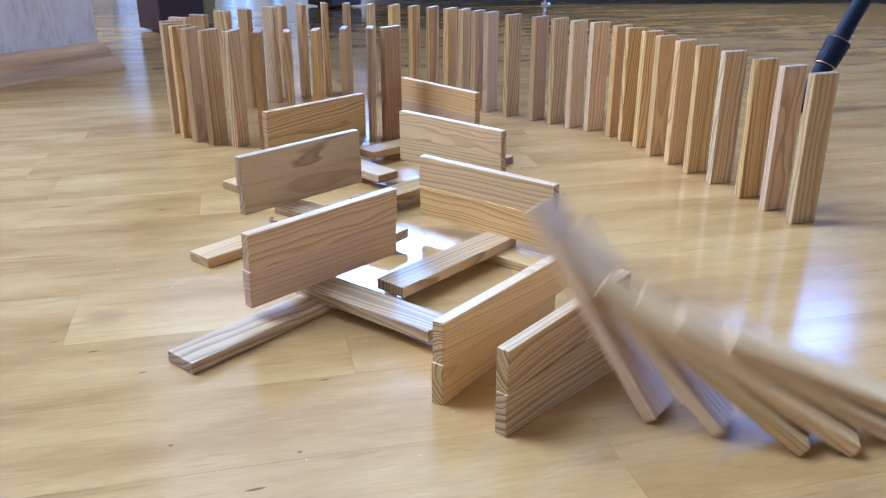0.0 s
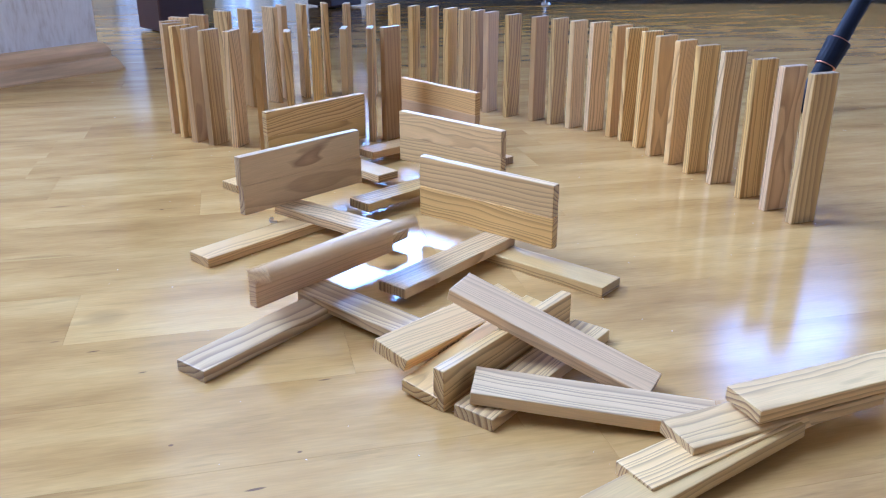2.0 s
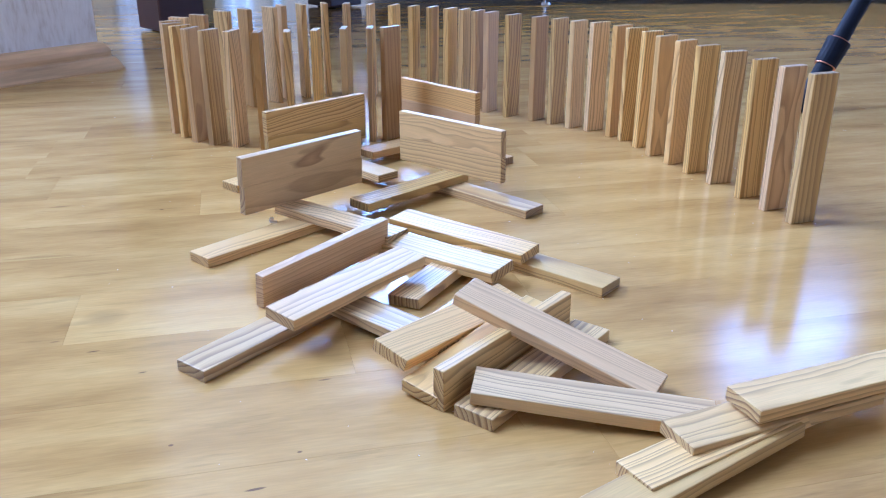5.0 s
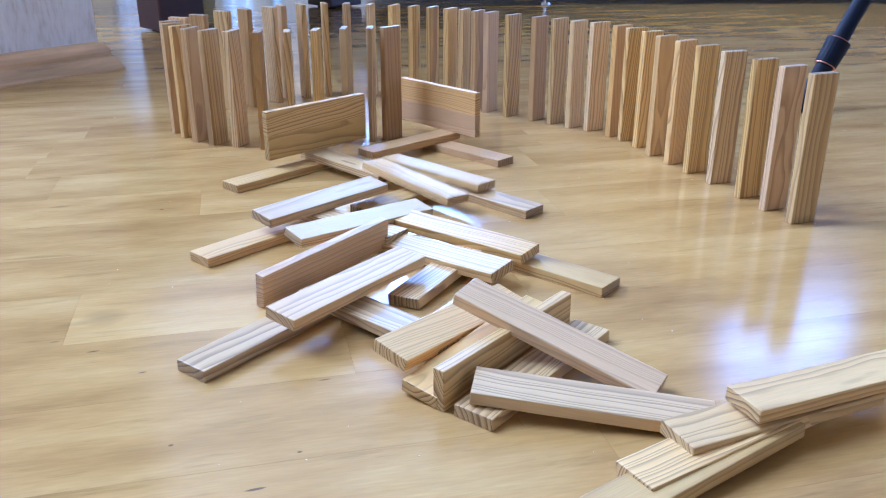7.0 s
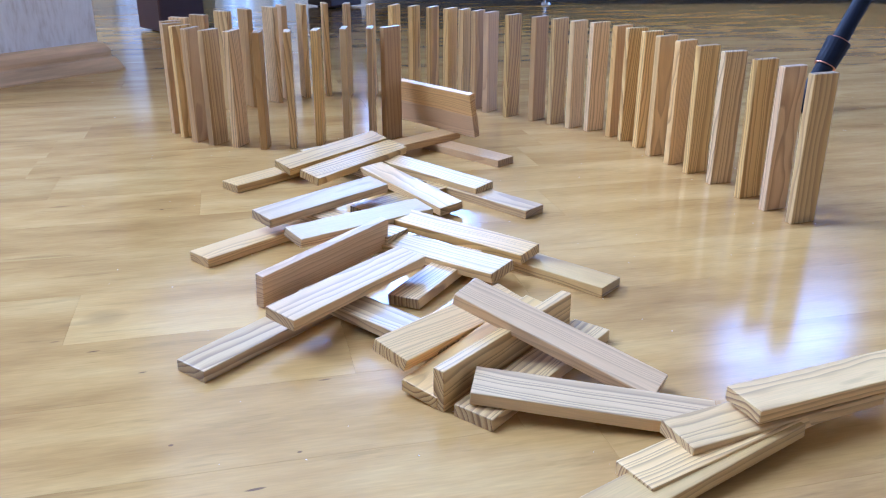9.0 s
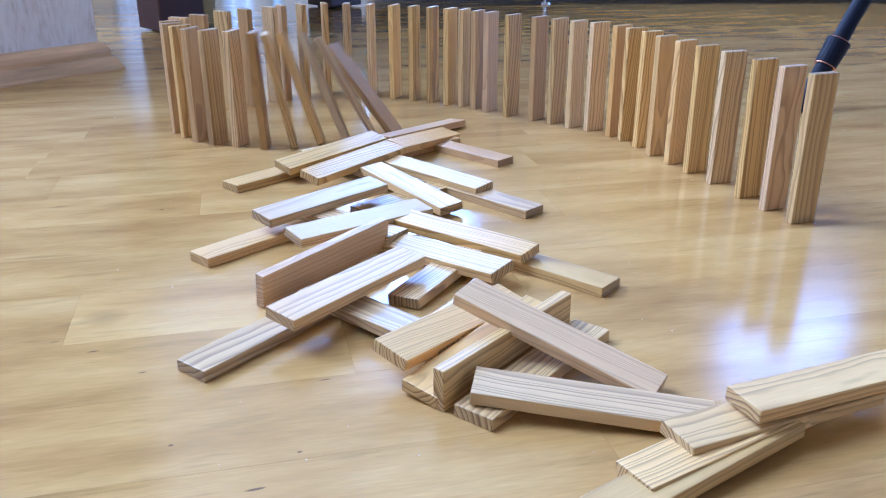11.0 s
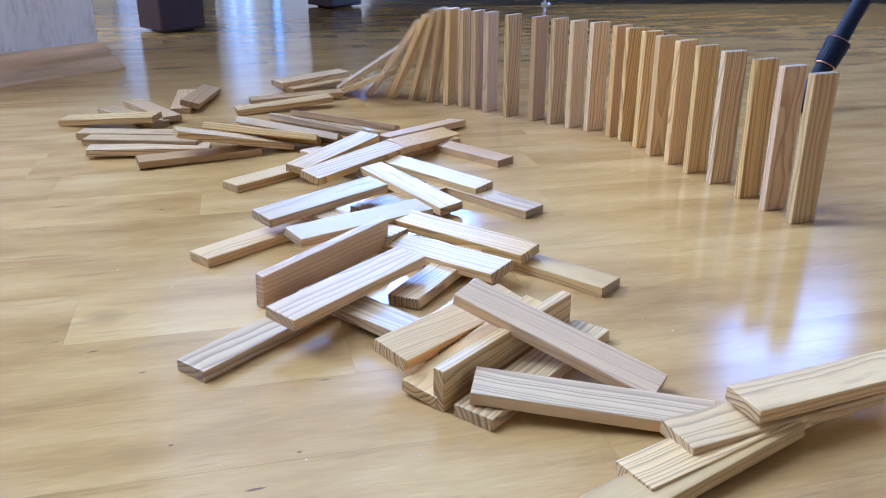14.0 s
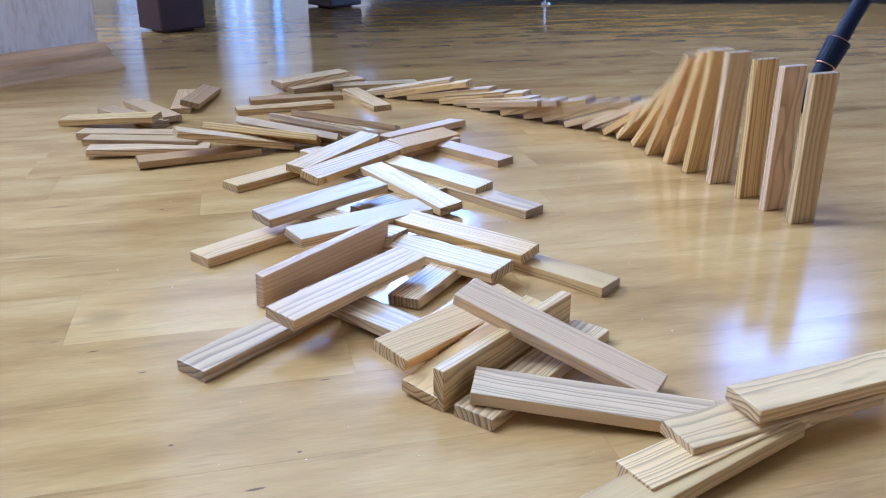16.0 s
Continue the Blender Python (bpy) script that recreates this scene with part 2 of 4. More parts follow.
def window(name, m, a, b, sill, head, power, colour):
    frame_bm = bmesh.new()
    for lo, hi in (((a, 0.06, sill), (a + 0.05, 0.12, head)), ((b - 0.05, 0.06, sill), (b, 0.12, head)),
                   ((a + 0.05, 0.06, sill), (b - 0.05, 0.12, sill + 0.05)), ((a + 0.05, 0.06, head - 0.05), (b - 0.05, 0.12, head)),
                   (((a + b) / 2 - 0.025, 0.06, sill + 0.05), ((a + b) / 2 + 0.025, 0.12, head - 0.05))):
        box(frame_bm, lo, hi)
    win = tagged(new(name, mesh_of(name, frame_bm, PLASTER)), "unseen cream-framed two-light window", "", "", "structure")
    win.matrix_world = m
    lamp = m @ Vector(((a + b) / 2, 0.04, (sill + head) / 2))
    inward = m.to_3x3() @ Vector((0, -1, 0))
    window_light("window_light", look(lamp, lamp + inward), b - a - 0.04, head - sill - 0.04, power, colour)


COOL, DAY = (0.40, 0.68, 1.0), (0.75, 0.875, 1.0)
NORTH = ((0.16, 0.36, 0.02, 2.2), (0.72, 0.92, 0.02, 2.2), (0.99, 1.06, 0.02, 2.2), (1.25, 2.04, 0.95, 1.95), (3.6, 4.4, 2.0, 2.62))
m = wall_with_windows("wall_north", (X0, Y1), (1, 0, 0), X1 - X0, NORTH)
for i, (o, power) in enumerate(zip(NORTH, (0.2, 0.34, 0.2, 38, 5.2))):
    window("window_%d" % (i + 1), m, *o, power, COOL if i < 4 else (0.27, 0.54, 1.0))
# Unseen west windows, added to fill the left floor and left-hand faces.
WEST = ((2.7, 4.1, 1.25, 2.65), (4.5, 6.8, 1.25, 2.65))
m = wall_with_windows("wall_west", (X0, Y0), (0, 1, 0), Y1 - Y0, WEST)
window("window_6", m, *WEST[1], 66, DAY)
window("window_7", m, *WEST[0], 46, DAY)
# Unseen south window, added as weak warm fill from behind the camera.
SOUTH = ((0.4, 2.2, 0.9, 2.4),)
m = wall_with_windows("wall_south", (X1, Y0), (-1, 0, 0), X1 - X0, SOUTH)
window("window_8", m, *SOUTH[0], 1.5, (1.0, 0.90, 0.76))
# Unseen low window, added to tint the row's wide faces blue.
EAST = ((2.2, 3.4, 0.1, 1.15),)
m = wall_with_windows("wall_east", (X1, Y1), (0, -1, 0), Y1 - Y0, EAST)
window("window_9", m, *EAST[0], 4.5, (0.36, 0.60, 1.0))


# ---- pillar with skirting ----
def pillar():
    m = Matrix.Translation((-0.487, 1.311, 0)) @ pose(0, 0, 0, 0, 0, 52.1)
    ob = tagged(new("pillar"), "whitewashed pillar with a varnished wooden skirting", "pillar", "", "structure")
    ob.matrix_world = m
    block("shaft", (-0.34, 0.024, 0), (-0.024, 0.34, TOP), LIMEWASH, ob, "whitewashed brushed plaster", 0.003)
    prof = [(0.0, 0.0), (0.024, 0.0), (0.024, 0.0025), (0.022, 0.006), (0.0185, 0.013), (0.016, 0.0175), (0.0125, 0.0195), (0.0115, 0.021), (0.0115, 0.027), (0.010, 0.0335), (0.007, 0.038), (0.004, 0.0405), (0.0, 0.042)]
    bm = bmesh.new()
    rings = []
    for which in range(3):
        ring = []
        for out, z in prof:
            x = -0.34 if which == 0 else -0.024 + out
            y = 0.34 if which == 2 else 0.024 - out
            ring.append(bm.verts.new((x, y, z)))
        rings.append(ring)
    for a, b in zip(rings, rings[1:]):
        for i in range(len(prof) - 1):
            bm.faces.new((a[i], b[i], b[i + 1], a[i + 1]))
    bmesh.ops.recalc_face_normals(bm, faces=bm.faces[:])
    part("skirting", bm, SKIRTING, ob, "varnished wooden skirting board")


pillar()


# ---- furniture at the back ----
def table():
    """Heavy dark table: thick square legs, the top out of sight above."""
    ob = tagged(new("table"), "dark mahogany table with thick square legs", "table")
    ob.matrix_world = Matrix.Translation((-0.545, 1.755, 0)) @ pose(0, 0, 0, 0, 0, 44)
    for x, y in ((0, 0), (0.50, 0.122), (-0.122, 0.50), (0.378, 0.622)):
        bm = bmesh.new()
        box(bm, (x - 0.050, y - 0.050, 0.004), (x + 0.050, y + 0.050, 0.40))
        for vert in bm.verts:
            if vert.co.z < 0.1:
                vert.co.x, vert.co.y = x + (vert.co.x - x) * 0.96, y + (vert.co.y - y) * 0.96
        part("leg", bm, MAHOGANY, ob, "", 0.004)
        block("glide", (x - 0.03, y - 0.03, 0.0), (x + 0.03, y + 0.03, 0.004), BLACK, ob, "black felt glide")
    block("tabletop", (-0.25, -0.22, 0.40), (0.66, 0.88, 0.44), MAHOGANY, ob, "", 0.006)


table()


def sofa():
    ob = tagged(new("sofa"), "dark blue upholstered sofa on chrome feet", "sofa")
    ob.matrix_world = Matrix.Translation((0.40, 2.36, 0)) @ pose(0, 0, 0, 0, 0, 1.5)
    # Right half runs on unseen, added to darken the floor's reflection there.
    block("base", (-0.62, -0.06, 0.055), (1.5, 0.8, 0.30), NAVY, ob, "", 0.015)
    block("seat_cushion", (-0.60, -0.07, 0.30), (0.43, 0.62, 0.44), NAVY, ob, "", 0.03)
    block("seat_cushion", (0.44, -0.07, 0.30), (1.48, 0.62, 0.44), NAVY, ob, "", 0.03)
    block("backrest", (-0.62, 0.60, 0.30), (1.5, 0.8, 0.82), NAVY, ob, "", 0.03)
    for x, y in ((-0.145, -0.115), (-0.145, 0.7), (1.42, 0.02), (1.42, 0.7)):
        bm = bmesh.new()
        bmesh.ops.create_cone(bm, cap_ends=True, segments=24, radius1=0.020, radius2=0.018, depth=0.006, matrix=Matrix.Translation((x, y, 0.003)))
        bmesh.ops.create_cone(bm, cap_ends=True, segments=16, radius1=0.005, radius2=0.005, depth=0.06, matrix=Matrix.Translation((x, y, 0.036)))
        bmesh.ops.create_cone(bm, cap_ends=True, segments=16, radius1=0.012, radius2=0.012, depth=0.012, matrix=Matrix.Translation((x, y, 0.06)))
        part("foot", bm, CHROME, ob, "chrome foot with a round plate")
    block("front_rail", (-0.55, -0.14, 0.062), (1.44, 0.02, 0.10), NAVY, ob, "", 0.006)


sofa()


def tube(bm, a, b, r0, r1, segs=20):
    d = Vector(b) - Vector(a)
    m = Matrix.Translation((Vector(a) + Vector(b)) / 2) @ d.to_track_quat("Z", "Y").to_matrix().to_4x4()
    bmesh.ops.create_cone(bm, cap_ends=True, segments=segs, radius1=r0, radius2=r1, depth=d.length, matrix=m)


def tripod_leg():
    ob = tagged(new("tripod"), "black tripod leg with a twist lock, standing on the floor", "tripod")
    foot, up = Vector(TRIPOD_FOOT), Vector(TRIPOD_TOP)
    d = (up - foot).normalized()

    def piece(name, s0, s1, r0, r1, mat, label=""):
        bm = bmesh.new()
        tube(bm, foot + d * s0, foot + d * s1, r0, r1)
        part(name, bm, mat, ob, label, 0.0)
    piece("rubber_foot", 0.0, 0.012, 0.010, 0.0115, BLACK)
    piece("lower_tube", 0.012, LOCK, 0.0104, 0.0104, BLACK)
    piece("lower_ring", LOCK, LOCK + 0.0008, 0.0131, 0.0131, COPPER, "thin copper ring")
    piece("twist_lock", LOCK + 0.0008, LOCK + 0.033, 0.0130, 0.0146, BLACK, "ribbed black twist lock")
    piece("ring", LOCK + 0.033, LOCK + 0.0340, 0.0136, 0.0132, COPPER, "thin copper ring")
    piece("upper_tube", LOCK + 0.0340, 0.8, 0.0098, 0.0098, BLACK)


TRIPOD_FOOT, TRIPOD_TOP, LOCK = (0.430, 1.015, 0.0), (0.501, 1.05, 0.129), 0.062
tripod_leg()


# ---- planks ----
def plank_mesh():
    bm = bmesh.new()
    box(bm, (-LENGTH / 2, -WIDTH / 2, -THICK / 2), (LENGTH / 2, WIDTH / 2, THICK / 2))
    me = mesh_of("plank", bm, PINE, 0.0006, 2)
    return me


PLANK = plank_mesh()


ROW = ("planed pine plank, one of a curved row of standing dominoes", "domino plank", "domino row")
WALL = ("planed pine plank of a low wall, set on edge", "plank", "low walls of planks")
FLAT = ("planed pine plank laid flat as a base", "plank", "planks laid flat")
FALLEN = ("planed pine plank toppling into a pile on the floor", "domino plank", "first toppled dominoes")


def plank(tags, m):
    ob = new("wooden_plank", PLANK)
    ob.matrix_world = m
    return tagged(ob, *tags)


# ---- parquet strips ----
def shaving():
    """A thin curl of planed wood."""
    bm = bmesh.new()
    prev = None
    for i in range(15):
        a = radians(95 + 13 * i)
        r = 0.0042 + 0.00006 * i
        pair = [bm.verts.new((r * math.cos(a), r * math.sin(a), z)) for z in (0.0, 0.0022)]
        if prev:
            bm.faces.new((prev[0], pair[0], pair[1], prev[1]))
        prev = pair
    bmesh.ops.solidify(bm, geom=bm.faces[:], thickness=0.0003)
    ob = new("wood_shaving", mesh_of("wood_shaving", bm, SHAVING))
    ob.matrix_world = pose(-0.1326, 0.6303, 0.0003, 0, 0, 20)
    tagged(ob, "pale curled wood shaving lying on the floor", "wood shaving")


def crumbs():
    """Tiny pale specks of wood and dust."""
    rnd = random.Random(8)
    bm = bmesh.new()
    for _ in range(170):
        y = rnd.uniform(0.3, 1.2)
        x = rnd.uniform(-0.45, 0.5) * y
        s = rnd.uniform(0.00012, 0.00038)
        m = Matrix.Translation((x, y, s * 0.4)) @ Euler((0, 0, rnd.uniform(0, 6))).to_matrix().to_4x4() @ Matrix.Diagonal((rnd.uniform(1, 3) * s, s, s * 0.8, 1))
        bmesh.ops.create_cube(bm, size=1, matrix=m)
    ob = new("crumbs", mesh_of("crumbs", bm, SHAVING))
    tagged(ob, "tiny pale specks of wood dust on the floor", "dust", "", "stuff")


shaving()
crumbs()


# where a board ends, along its row from the middle of the room
ENDS = {0: -0.1105, 4: -0.167, -1: 0.047}


def strips():
    """Strips of 70 mm laid side by side at 13.5 degrees, in random lengths, with fine open joints."""
    rnd = random.Random(5)
    width, gap, ang, joint = 0.0695, 0.00012, radians(13.5), 0.4644
    u, v = Vector((math.cos(ang), math.sin(ang), 0)), Vector((-math.sin(ang), math.cos(ang), 0))
    kinds = []
    for ln in (0.28, 0.36, 0.44, 0.50):
        bm = bmesh.new()
        box(bm, (-ln / 2 + gap / 2, -width / 2 + gap / 2, -0.0119), (ln / 2 - gap / 2, width / 2 - gap / 2, 0))
        kinds.append((ln, mesh_of("strip", bm, BEECH)))
    rest = []
    for row in range(-51, 68):
        end = ENDS.get(row, rnd.uniform(-0.25, 0.25))
        spans = []
        for way in (1, -1):
            along = end
            while abs(along) < 3.6:
                ln, me = kinds[rnd.randrange(4)]
                spans.append((along + way * ln / 2, me))
                along += way * ln
        for along, me in spans:
            p = v * (joint + width * (row + 0.5)) + u * along
            if not (X0 + 0.05 < p.x < X1 - 0.05 and Y0 + 0.05 < p.y < Y1 - 0.05):
                continue
            ob_m = Matrix(((u.x, v.x, 0, p.x), (u.y, v.y, 0, p.y), (0, 0, 1, 0), (0, 0, 0, 1)))
            if p.y > 0.1 and p.y < 2.5 and abs(p.x) < 0.28 + p.y * 0.56:
                ob = new("strip", me)
                ob.parent = floor
                ob.matrix_world = ob_m
            else:
                rest.append((me, ob_m))
    bm = bmesh.new()
    for me, ob_m in rest:
        first = len(bm.verts)
        bm.from_mesh(me)
        bm.verts.ensure_lookup_table()
        for x in bm.verts[first:]:
            x.co = ob_m @ x.co
    tagged(part("strips", bm, BEECH, floor, "further parquet strips"), kind="stuff")


strips()


# ---- how the planks move ----
def motions():
    """Every plank stands or lies where it is first seen, then falls and rests."""
    walk(plank(ROW, pose(-0.0543, 0.8916, 0.0585, -44.3, -90.0, 0.0)), [
        (0, pose(-0.0543, 0.8916, 0.0585, -44.3, -90.0, 0.0)), (9.75, pose(-0.0543, 0.8916, 0.0585, -44.3, -90.0, 0.0)),
        (10.2, pose(-0.0608, 0.8972, 0.0589, 173.9, -81.3, 145.7)), (10.6, pose(-0.0709, 0.9046, 0.0569, 177.0, -68.3, 148.8)),
        (11, pose(-0.0858, 0.9123, 0.0486, -178.0, -48.5, 153.7)), (11.3, pose(-0.0985, 0.9151, 0.0343, -172.1, -28.3, 159.7)),
        (11.5, pose(-0.1056, 0.9125, 0.0177, -165.1, -9.4, 166.6)), (11.7, pose(-0.1064, 0.9113, 0.0139, -163.4, -5.5, 168.4)),
        (16, pose(-0.1064, 0.9113, 0.0139, -163.4, -5.5, 168.4))])
    walk(plank(ROW, pose(-0.0744, 0.8868, 0.0585, 1.2, -90.0, 0.0)), [
        (0, pose(-0.0744, 0.8868, 0.0585, 1.2, -90.0, 0.0)), (10.1, pose(-0.0744, 0.8868, 0.0585, 1.2, -90.0, 0.0)),
        (10.5, pose(-0.0828, 0.8870, 0.0588, -161.0, -80.1, 163.7)), (10.9, pose(-0.0964, 0.8866, 0.0554, -159.7, -63.5, 165.0)),
        (11.3, pose(-0.1151, 0.8830, 0.0398, -157.3, -35.5, 167.5)), (11.5, pose(-0.1230, 0.8764, 0.0195, -154.6, -11.6, 170.1)),
        (11.7, pose(-0.1235, 0.8749, 0.0157, -154.1, -7.5, 170.7)), (16, pose(-0.1235, 0.8749, 0.0157, -154.1, -7.5, 170.7))])
    walk(plank(ROW, pose(-0.1008, 0.8833, 0.0585, -0.2, -90.0, 0.0)), [
        (0, pose(-0.1008, 0.8833, 0.0585, -0.2, -90.0, 0.0)), (10.35, pose(-0.1008, 0.8833, 0.0585, -0.2, -90.0, 0.0)),
        (10.7, pose(-0.1104, 0.8833, 0.0588, -154.4, -79.8, 155.4)), (11, pose(-0.1236, 0.8828, 0.0562, -153.4, -65.3, 156.3)),
        (11.3, pose(-0.1434, 0.8795, 0.0438, -151.7, -40.5, 158.0)), (11.5, pose(-0.1581, 0.8694, 0.0186, -149.0, -9.9, 160.7)),
        (11.7, pose(-0.1592, 0.8670, 0.0138, -148.5, -4.8, 161.3)), (16, pose(-0.1592, 0.8670, 0.0138, -148.5, -4.8, 161.3))])
    walk(plank(ROW, pose(-0.1281, 0.8713, 0.0585, -2.0, -90.0, 0.0)), [
        (0, pose(-0.1281, 0.8713, 0.0585, -2.0, -90.0, 0.0)), (10.55, pose(-0.1281, 0.8713, 0.0585, -2.0, -90.0, 0.0)),
        (10.8, pose(-0.1360, 0.8709, 0.0591, -163.2, -81.5, 163.4)), (11.1, pose(-0.1507, 0.8690, 0.0567, -161.1, -65.2, 165.5)),
        (11.3, pose(-0.1653, 0.8652, 0.0489, -158.6, -47.3, 168.0)), (11.5, pose(-0.1837, 0.8498, 0.0204, -152.0, -10.2, 174.5)),
        (11.8, pose(-0.1845, 0.8469, 0.0158, -150.9, -5.2, 175.7)), (16, pose(-0.1845, 0.8469, 0.0158, -150.9, -5.2, 175.7))])
    walk(plank(ROW, pose(-0.1547, 0.8596, 0.0585, 6.9, -90.0, 0.0)), [
        (0, pose(-0.1547, 0.8596, 0.0585, 6.9, -90.0, 0.0)), (10.7, pose(-0.1547, 0.8596, 0.0585, 6.9, -90.0, 0.0)),
        (10.9, pose(-0.1606, 0.8569, 0.0585, 170.2, -83.8, -161.9)), (11.1, pose(-0.1693, 0.8527, 0.0573, 171.3, -74.6, -160.9)),
        (11.3, pose(-0.1828, 0.8452, 0.0520, 173.1, -59.2, -159.0)), (11.5, pose(-0.2055, 0.8255, 0.0220, 179.0, -18.6, -153.2)),
        (11.8, pose(-0.2066, 0.8232, 0.0169, 179.9, -13.3, -152.2)), (16, pose(-0.2066, 0.8232, 0.0169, 179.9, -13.3, -152.2))])
    walk(plank(ROW, pose(-0.1831, 0.8543, 0.0585, 1.4, -90.0, 0.0)), [
        (0, pose(-0.1831, 0.8543, 0.0585, 1.4, -90.0, 0.0)), (10.9, pose(-0.1831, 0.8543, 0.0585, 1.4, -90.0, 0.0)),
        (11.19, pose(-0.1944, 0.8481, 0.0580, 167.5, -78.3, -163.7)), (11.42, pose(-0.2084, 0.8394, 0.0538, 169.1, -63.1, -162.1)),
        (11.68, pose(-0.2371, 0.8099, 0.0153, 175.9, -11.4, -155.2)), (11.85, pose(-0.2378, 0.8060, 0.0074, 177.3, -3.4, -153.8)),
        (12.25, pose(-0.2378, 0.8047, 0.0047, 177.9, -0.8, -153.3)), (16, pose(-0.2378, 0.8047, 0.0047, 177.9, -0.8, -153.3))])
    walk(plank(ROW, pose(-0.2106, 0.8628, 0.0585, -17.2, -90.0, 0.0)), [
        (0, pose(-0.2106, 0.8628, 0.0585, -17.2, -90.0, 0.0)), (11.05, pose(-0.2106, 0.8628, 0.0585, -17.2, -90.0, 0.0)),
        (11.24, pose(-0.2184, 0.8613, 0.0585, 167.5, -83.8, 176.8)), (11.43, pose(-0.2307, 0.8585, 0.0572, 168.7, -74.0, 178.0)),
        (11.7, pose(-0.2756, 0.8419, 0.0342, 174.4, -32.3, -176.3)), (12, pose(-0.2919, 0.8280, 0.0096, 179.3, -6.0, -171.4)),
        (12.2, pose(-0.2825, 0.8582, 0.0040, 179.9, -0.0, -180.0)), (12.5, pose(-0.2922, 0.8360, 0.0040, -179.9, -0.0, 180.0)),
        (13, pose(-0.2934, 0.8256, 0.0052, -179.7, -1.6, -170.4)), (16, pose(-0.2934, 0.8256, 0.0052, -179.7, -1.6, -170.4))])
    walk(plank(ROW, pose(-0.2355, 0.8698, 0.0585, -28.3, -90.0, 0.0)), [
        (0, pose(-0.2355, 0.8698, 0.0585, -28.3, -90.0, 0.0)), (11.2, pose(-0.2355, 0.8698, 0.0585, -28.3, -90.0, 0.0)),
        (11.47, pose(-0.2454, 0.8695, 0.0587, 167.8, -81.0, 166.0)), (11.75, pose(-0.2817, 0.8639, 0.0460, 172.3, -45.1, 170.6)),
        (12, pose(-0.3004, 0.8547, 0.0251, 176.5, -18.3, 174.8)), (12.2, pose(-0.2866, 0.8609, 0.0105, 179.5, -0.5, -177.9)),
        (12.5, pose(-0.2996, 0.8490, 0.0100, 179.8, -0.0, -180.0)), (12.9, pose(-0.3064, 0.8462, 0.0085, -179.8, -0.6, 178.4)),
        (16, pose(-0.3064, 0.8462, 0.0085, -179.8, -0.6, 178.4))])
    walk(plank(ROW, pose(-0.2571, 0.8827, 0.0585, -22.0, -90.0, 0.0)), [
        (0, pose(-0.2571, 0.8827, 0.0585, -22.0, -90.0, 0.0)), (11.3, pose(-0.2571, 0.8827, 0.0585, -22.0, -90.0, 0.0)),
        (11.45, pose(-0.2612, 0.8837, 0.0586, 170.1, -86.4, 168.5)), (11.75, pose(-0.2920, 0.8900, 0.0517, 172.8, -58.5, 171.2)),
        (12.05, pose(-0.3162, 0.8928, 0.0336, 175.8, -31.6, 174.2)), (12.2, pose(-0.2987, 0.8828, 0.0150, 177.7, -1.1, -179.6)),
        (12.5, pose(-0.3183, 0.8885, 0.0090, -179.5, -1.1, -178.3)), (12.9, pose(-0.3312, 0.8916, 0.0040, -179.5, -0.4, 178.9)),
        (16, pose(-0.3312, 0.8916, 0.0040, -179.5, -0.4, 178.9))])
    walk(plank(ROW, pose(-0.2723, 0.9004, 0.0585, -43.3, -90.0, 0.0)), [
        (0, pose(-0.2723, 0.9004, 0.0585, -43.3, -90.0, 0.0)), (11.4, pose(-0.2723, 0.9004, 0.0585, -43.3, -90.0, 0.0)),
        (11.72, pose(-0.2985, 0.9139, 0.0584, 164.0, -70.9, 157.1)), (11.95, pose(-0.2946, 0.8916, 0.0499, 86.2, -45.6, -101.1)),
        (12.2, pose(-0.3032, 0.8941, 0.0322, 131.1, -22.2, -111.5)), (12.5, pose(-0.3369, 0.9865, 0.0130, 173.3, -1.3, -162.0)),
        (13.04, pose(-0.3520, 0.9486, 0.0114, 175.3, 1.8, 168.3)), (13.63, pose(-0.3754, 0.9428, 0.0089, 176.0, 4.5, 169.0)),
        (16, pose(-0.3754, 0.9428, 0.0089, 176.0, 4.5, 169.0))])
    walk(plank(ROW, pose(-0.2869, 0.9178, 0.0585, -44.7, -90.0, 0.0)), [
        (0, pose(-0.2869, 0.9178, 0.0585, -44.7, -90.0, 0.0)), (11.5, pose(-0.2869, 0.9178, 0.0585, -44.7, -90.0, 0.0)),
        (11.65, pose(-0.2964, 0.9257, 0.0583, 177.8, -81.0, 137.9)), (11.9, pose(-0.2885, 0.8943, 0.0562, 55.4, -59.6, -91.6)),
        (12.2, pose(-0.3347, 1.0333, 0.0222, -179.0, -18.1, 134.1)), (12.5, pose(-0.3345, 0.9730, 0.0070, 172.5, -4.9, -170.4)),
        (12.7, pose(-0.3612, 0.9745, 0.0035, 180.0, -0.0, 140.1)), (13, pose(-0.3612, 0.9745, 0.0035, 180.0, -0.0, 140.1)),
        (16, pose(-0.3612, 0.9745, 0.0035, 180.0, -0.0, 140.1))])
    walk(plank(ROW, pose(-0.2938, 0.9394, 0.0585, -54.5, -90.0, 0.0)), [
        (0, pose(-0.2938, 0.9394, 0.0585, -54.5, -90.0, 0.0)), (11.6, pose(-0.2938, 0.9394, 0.0585, -54.5, -90.0, 0.0)),
        (11.9, pose(-0.2867, 0.9193, 0.0609, 15.1, -76.7, -67.7)), (12.2, pose(-0.3246, 1.0736, 0.0342, -167.6, -29.9, 102.1)),
        (12.5, pose(-0.3295, 1.0332, 0.0159, -177.6, -11.7, 108.0)), (12.8, pose(-0.3461, 0.9971, 0.0064, -180.0, -0.0, 130.8)),
        (16, pose(-0.3461, 0.9971, 0.0064, -180.0, 0.0, 130.8))])
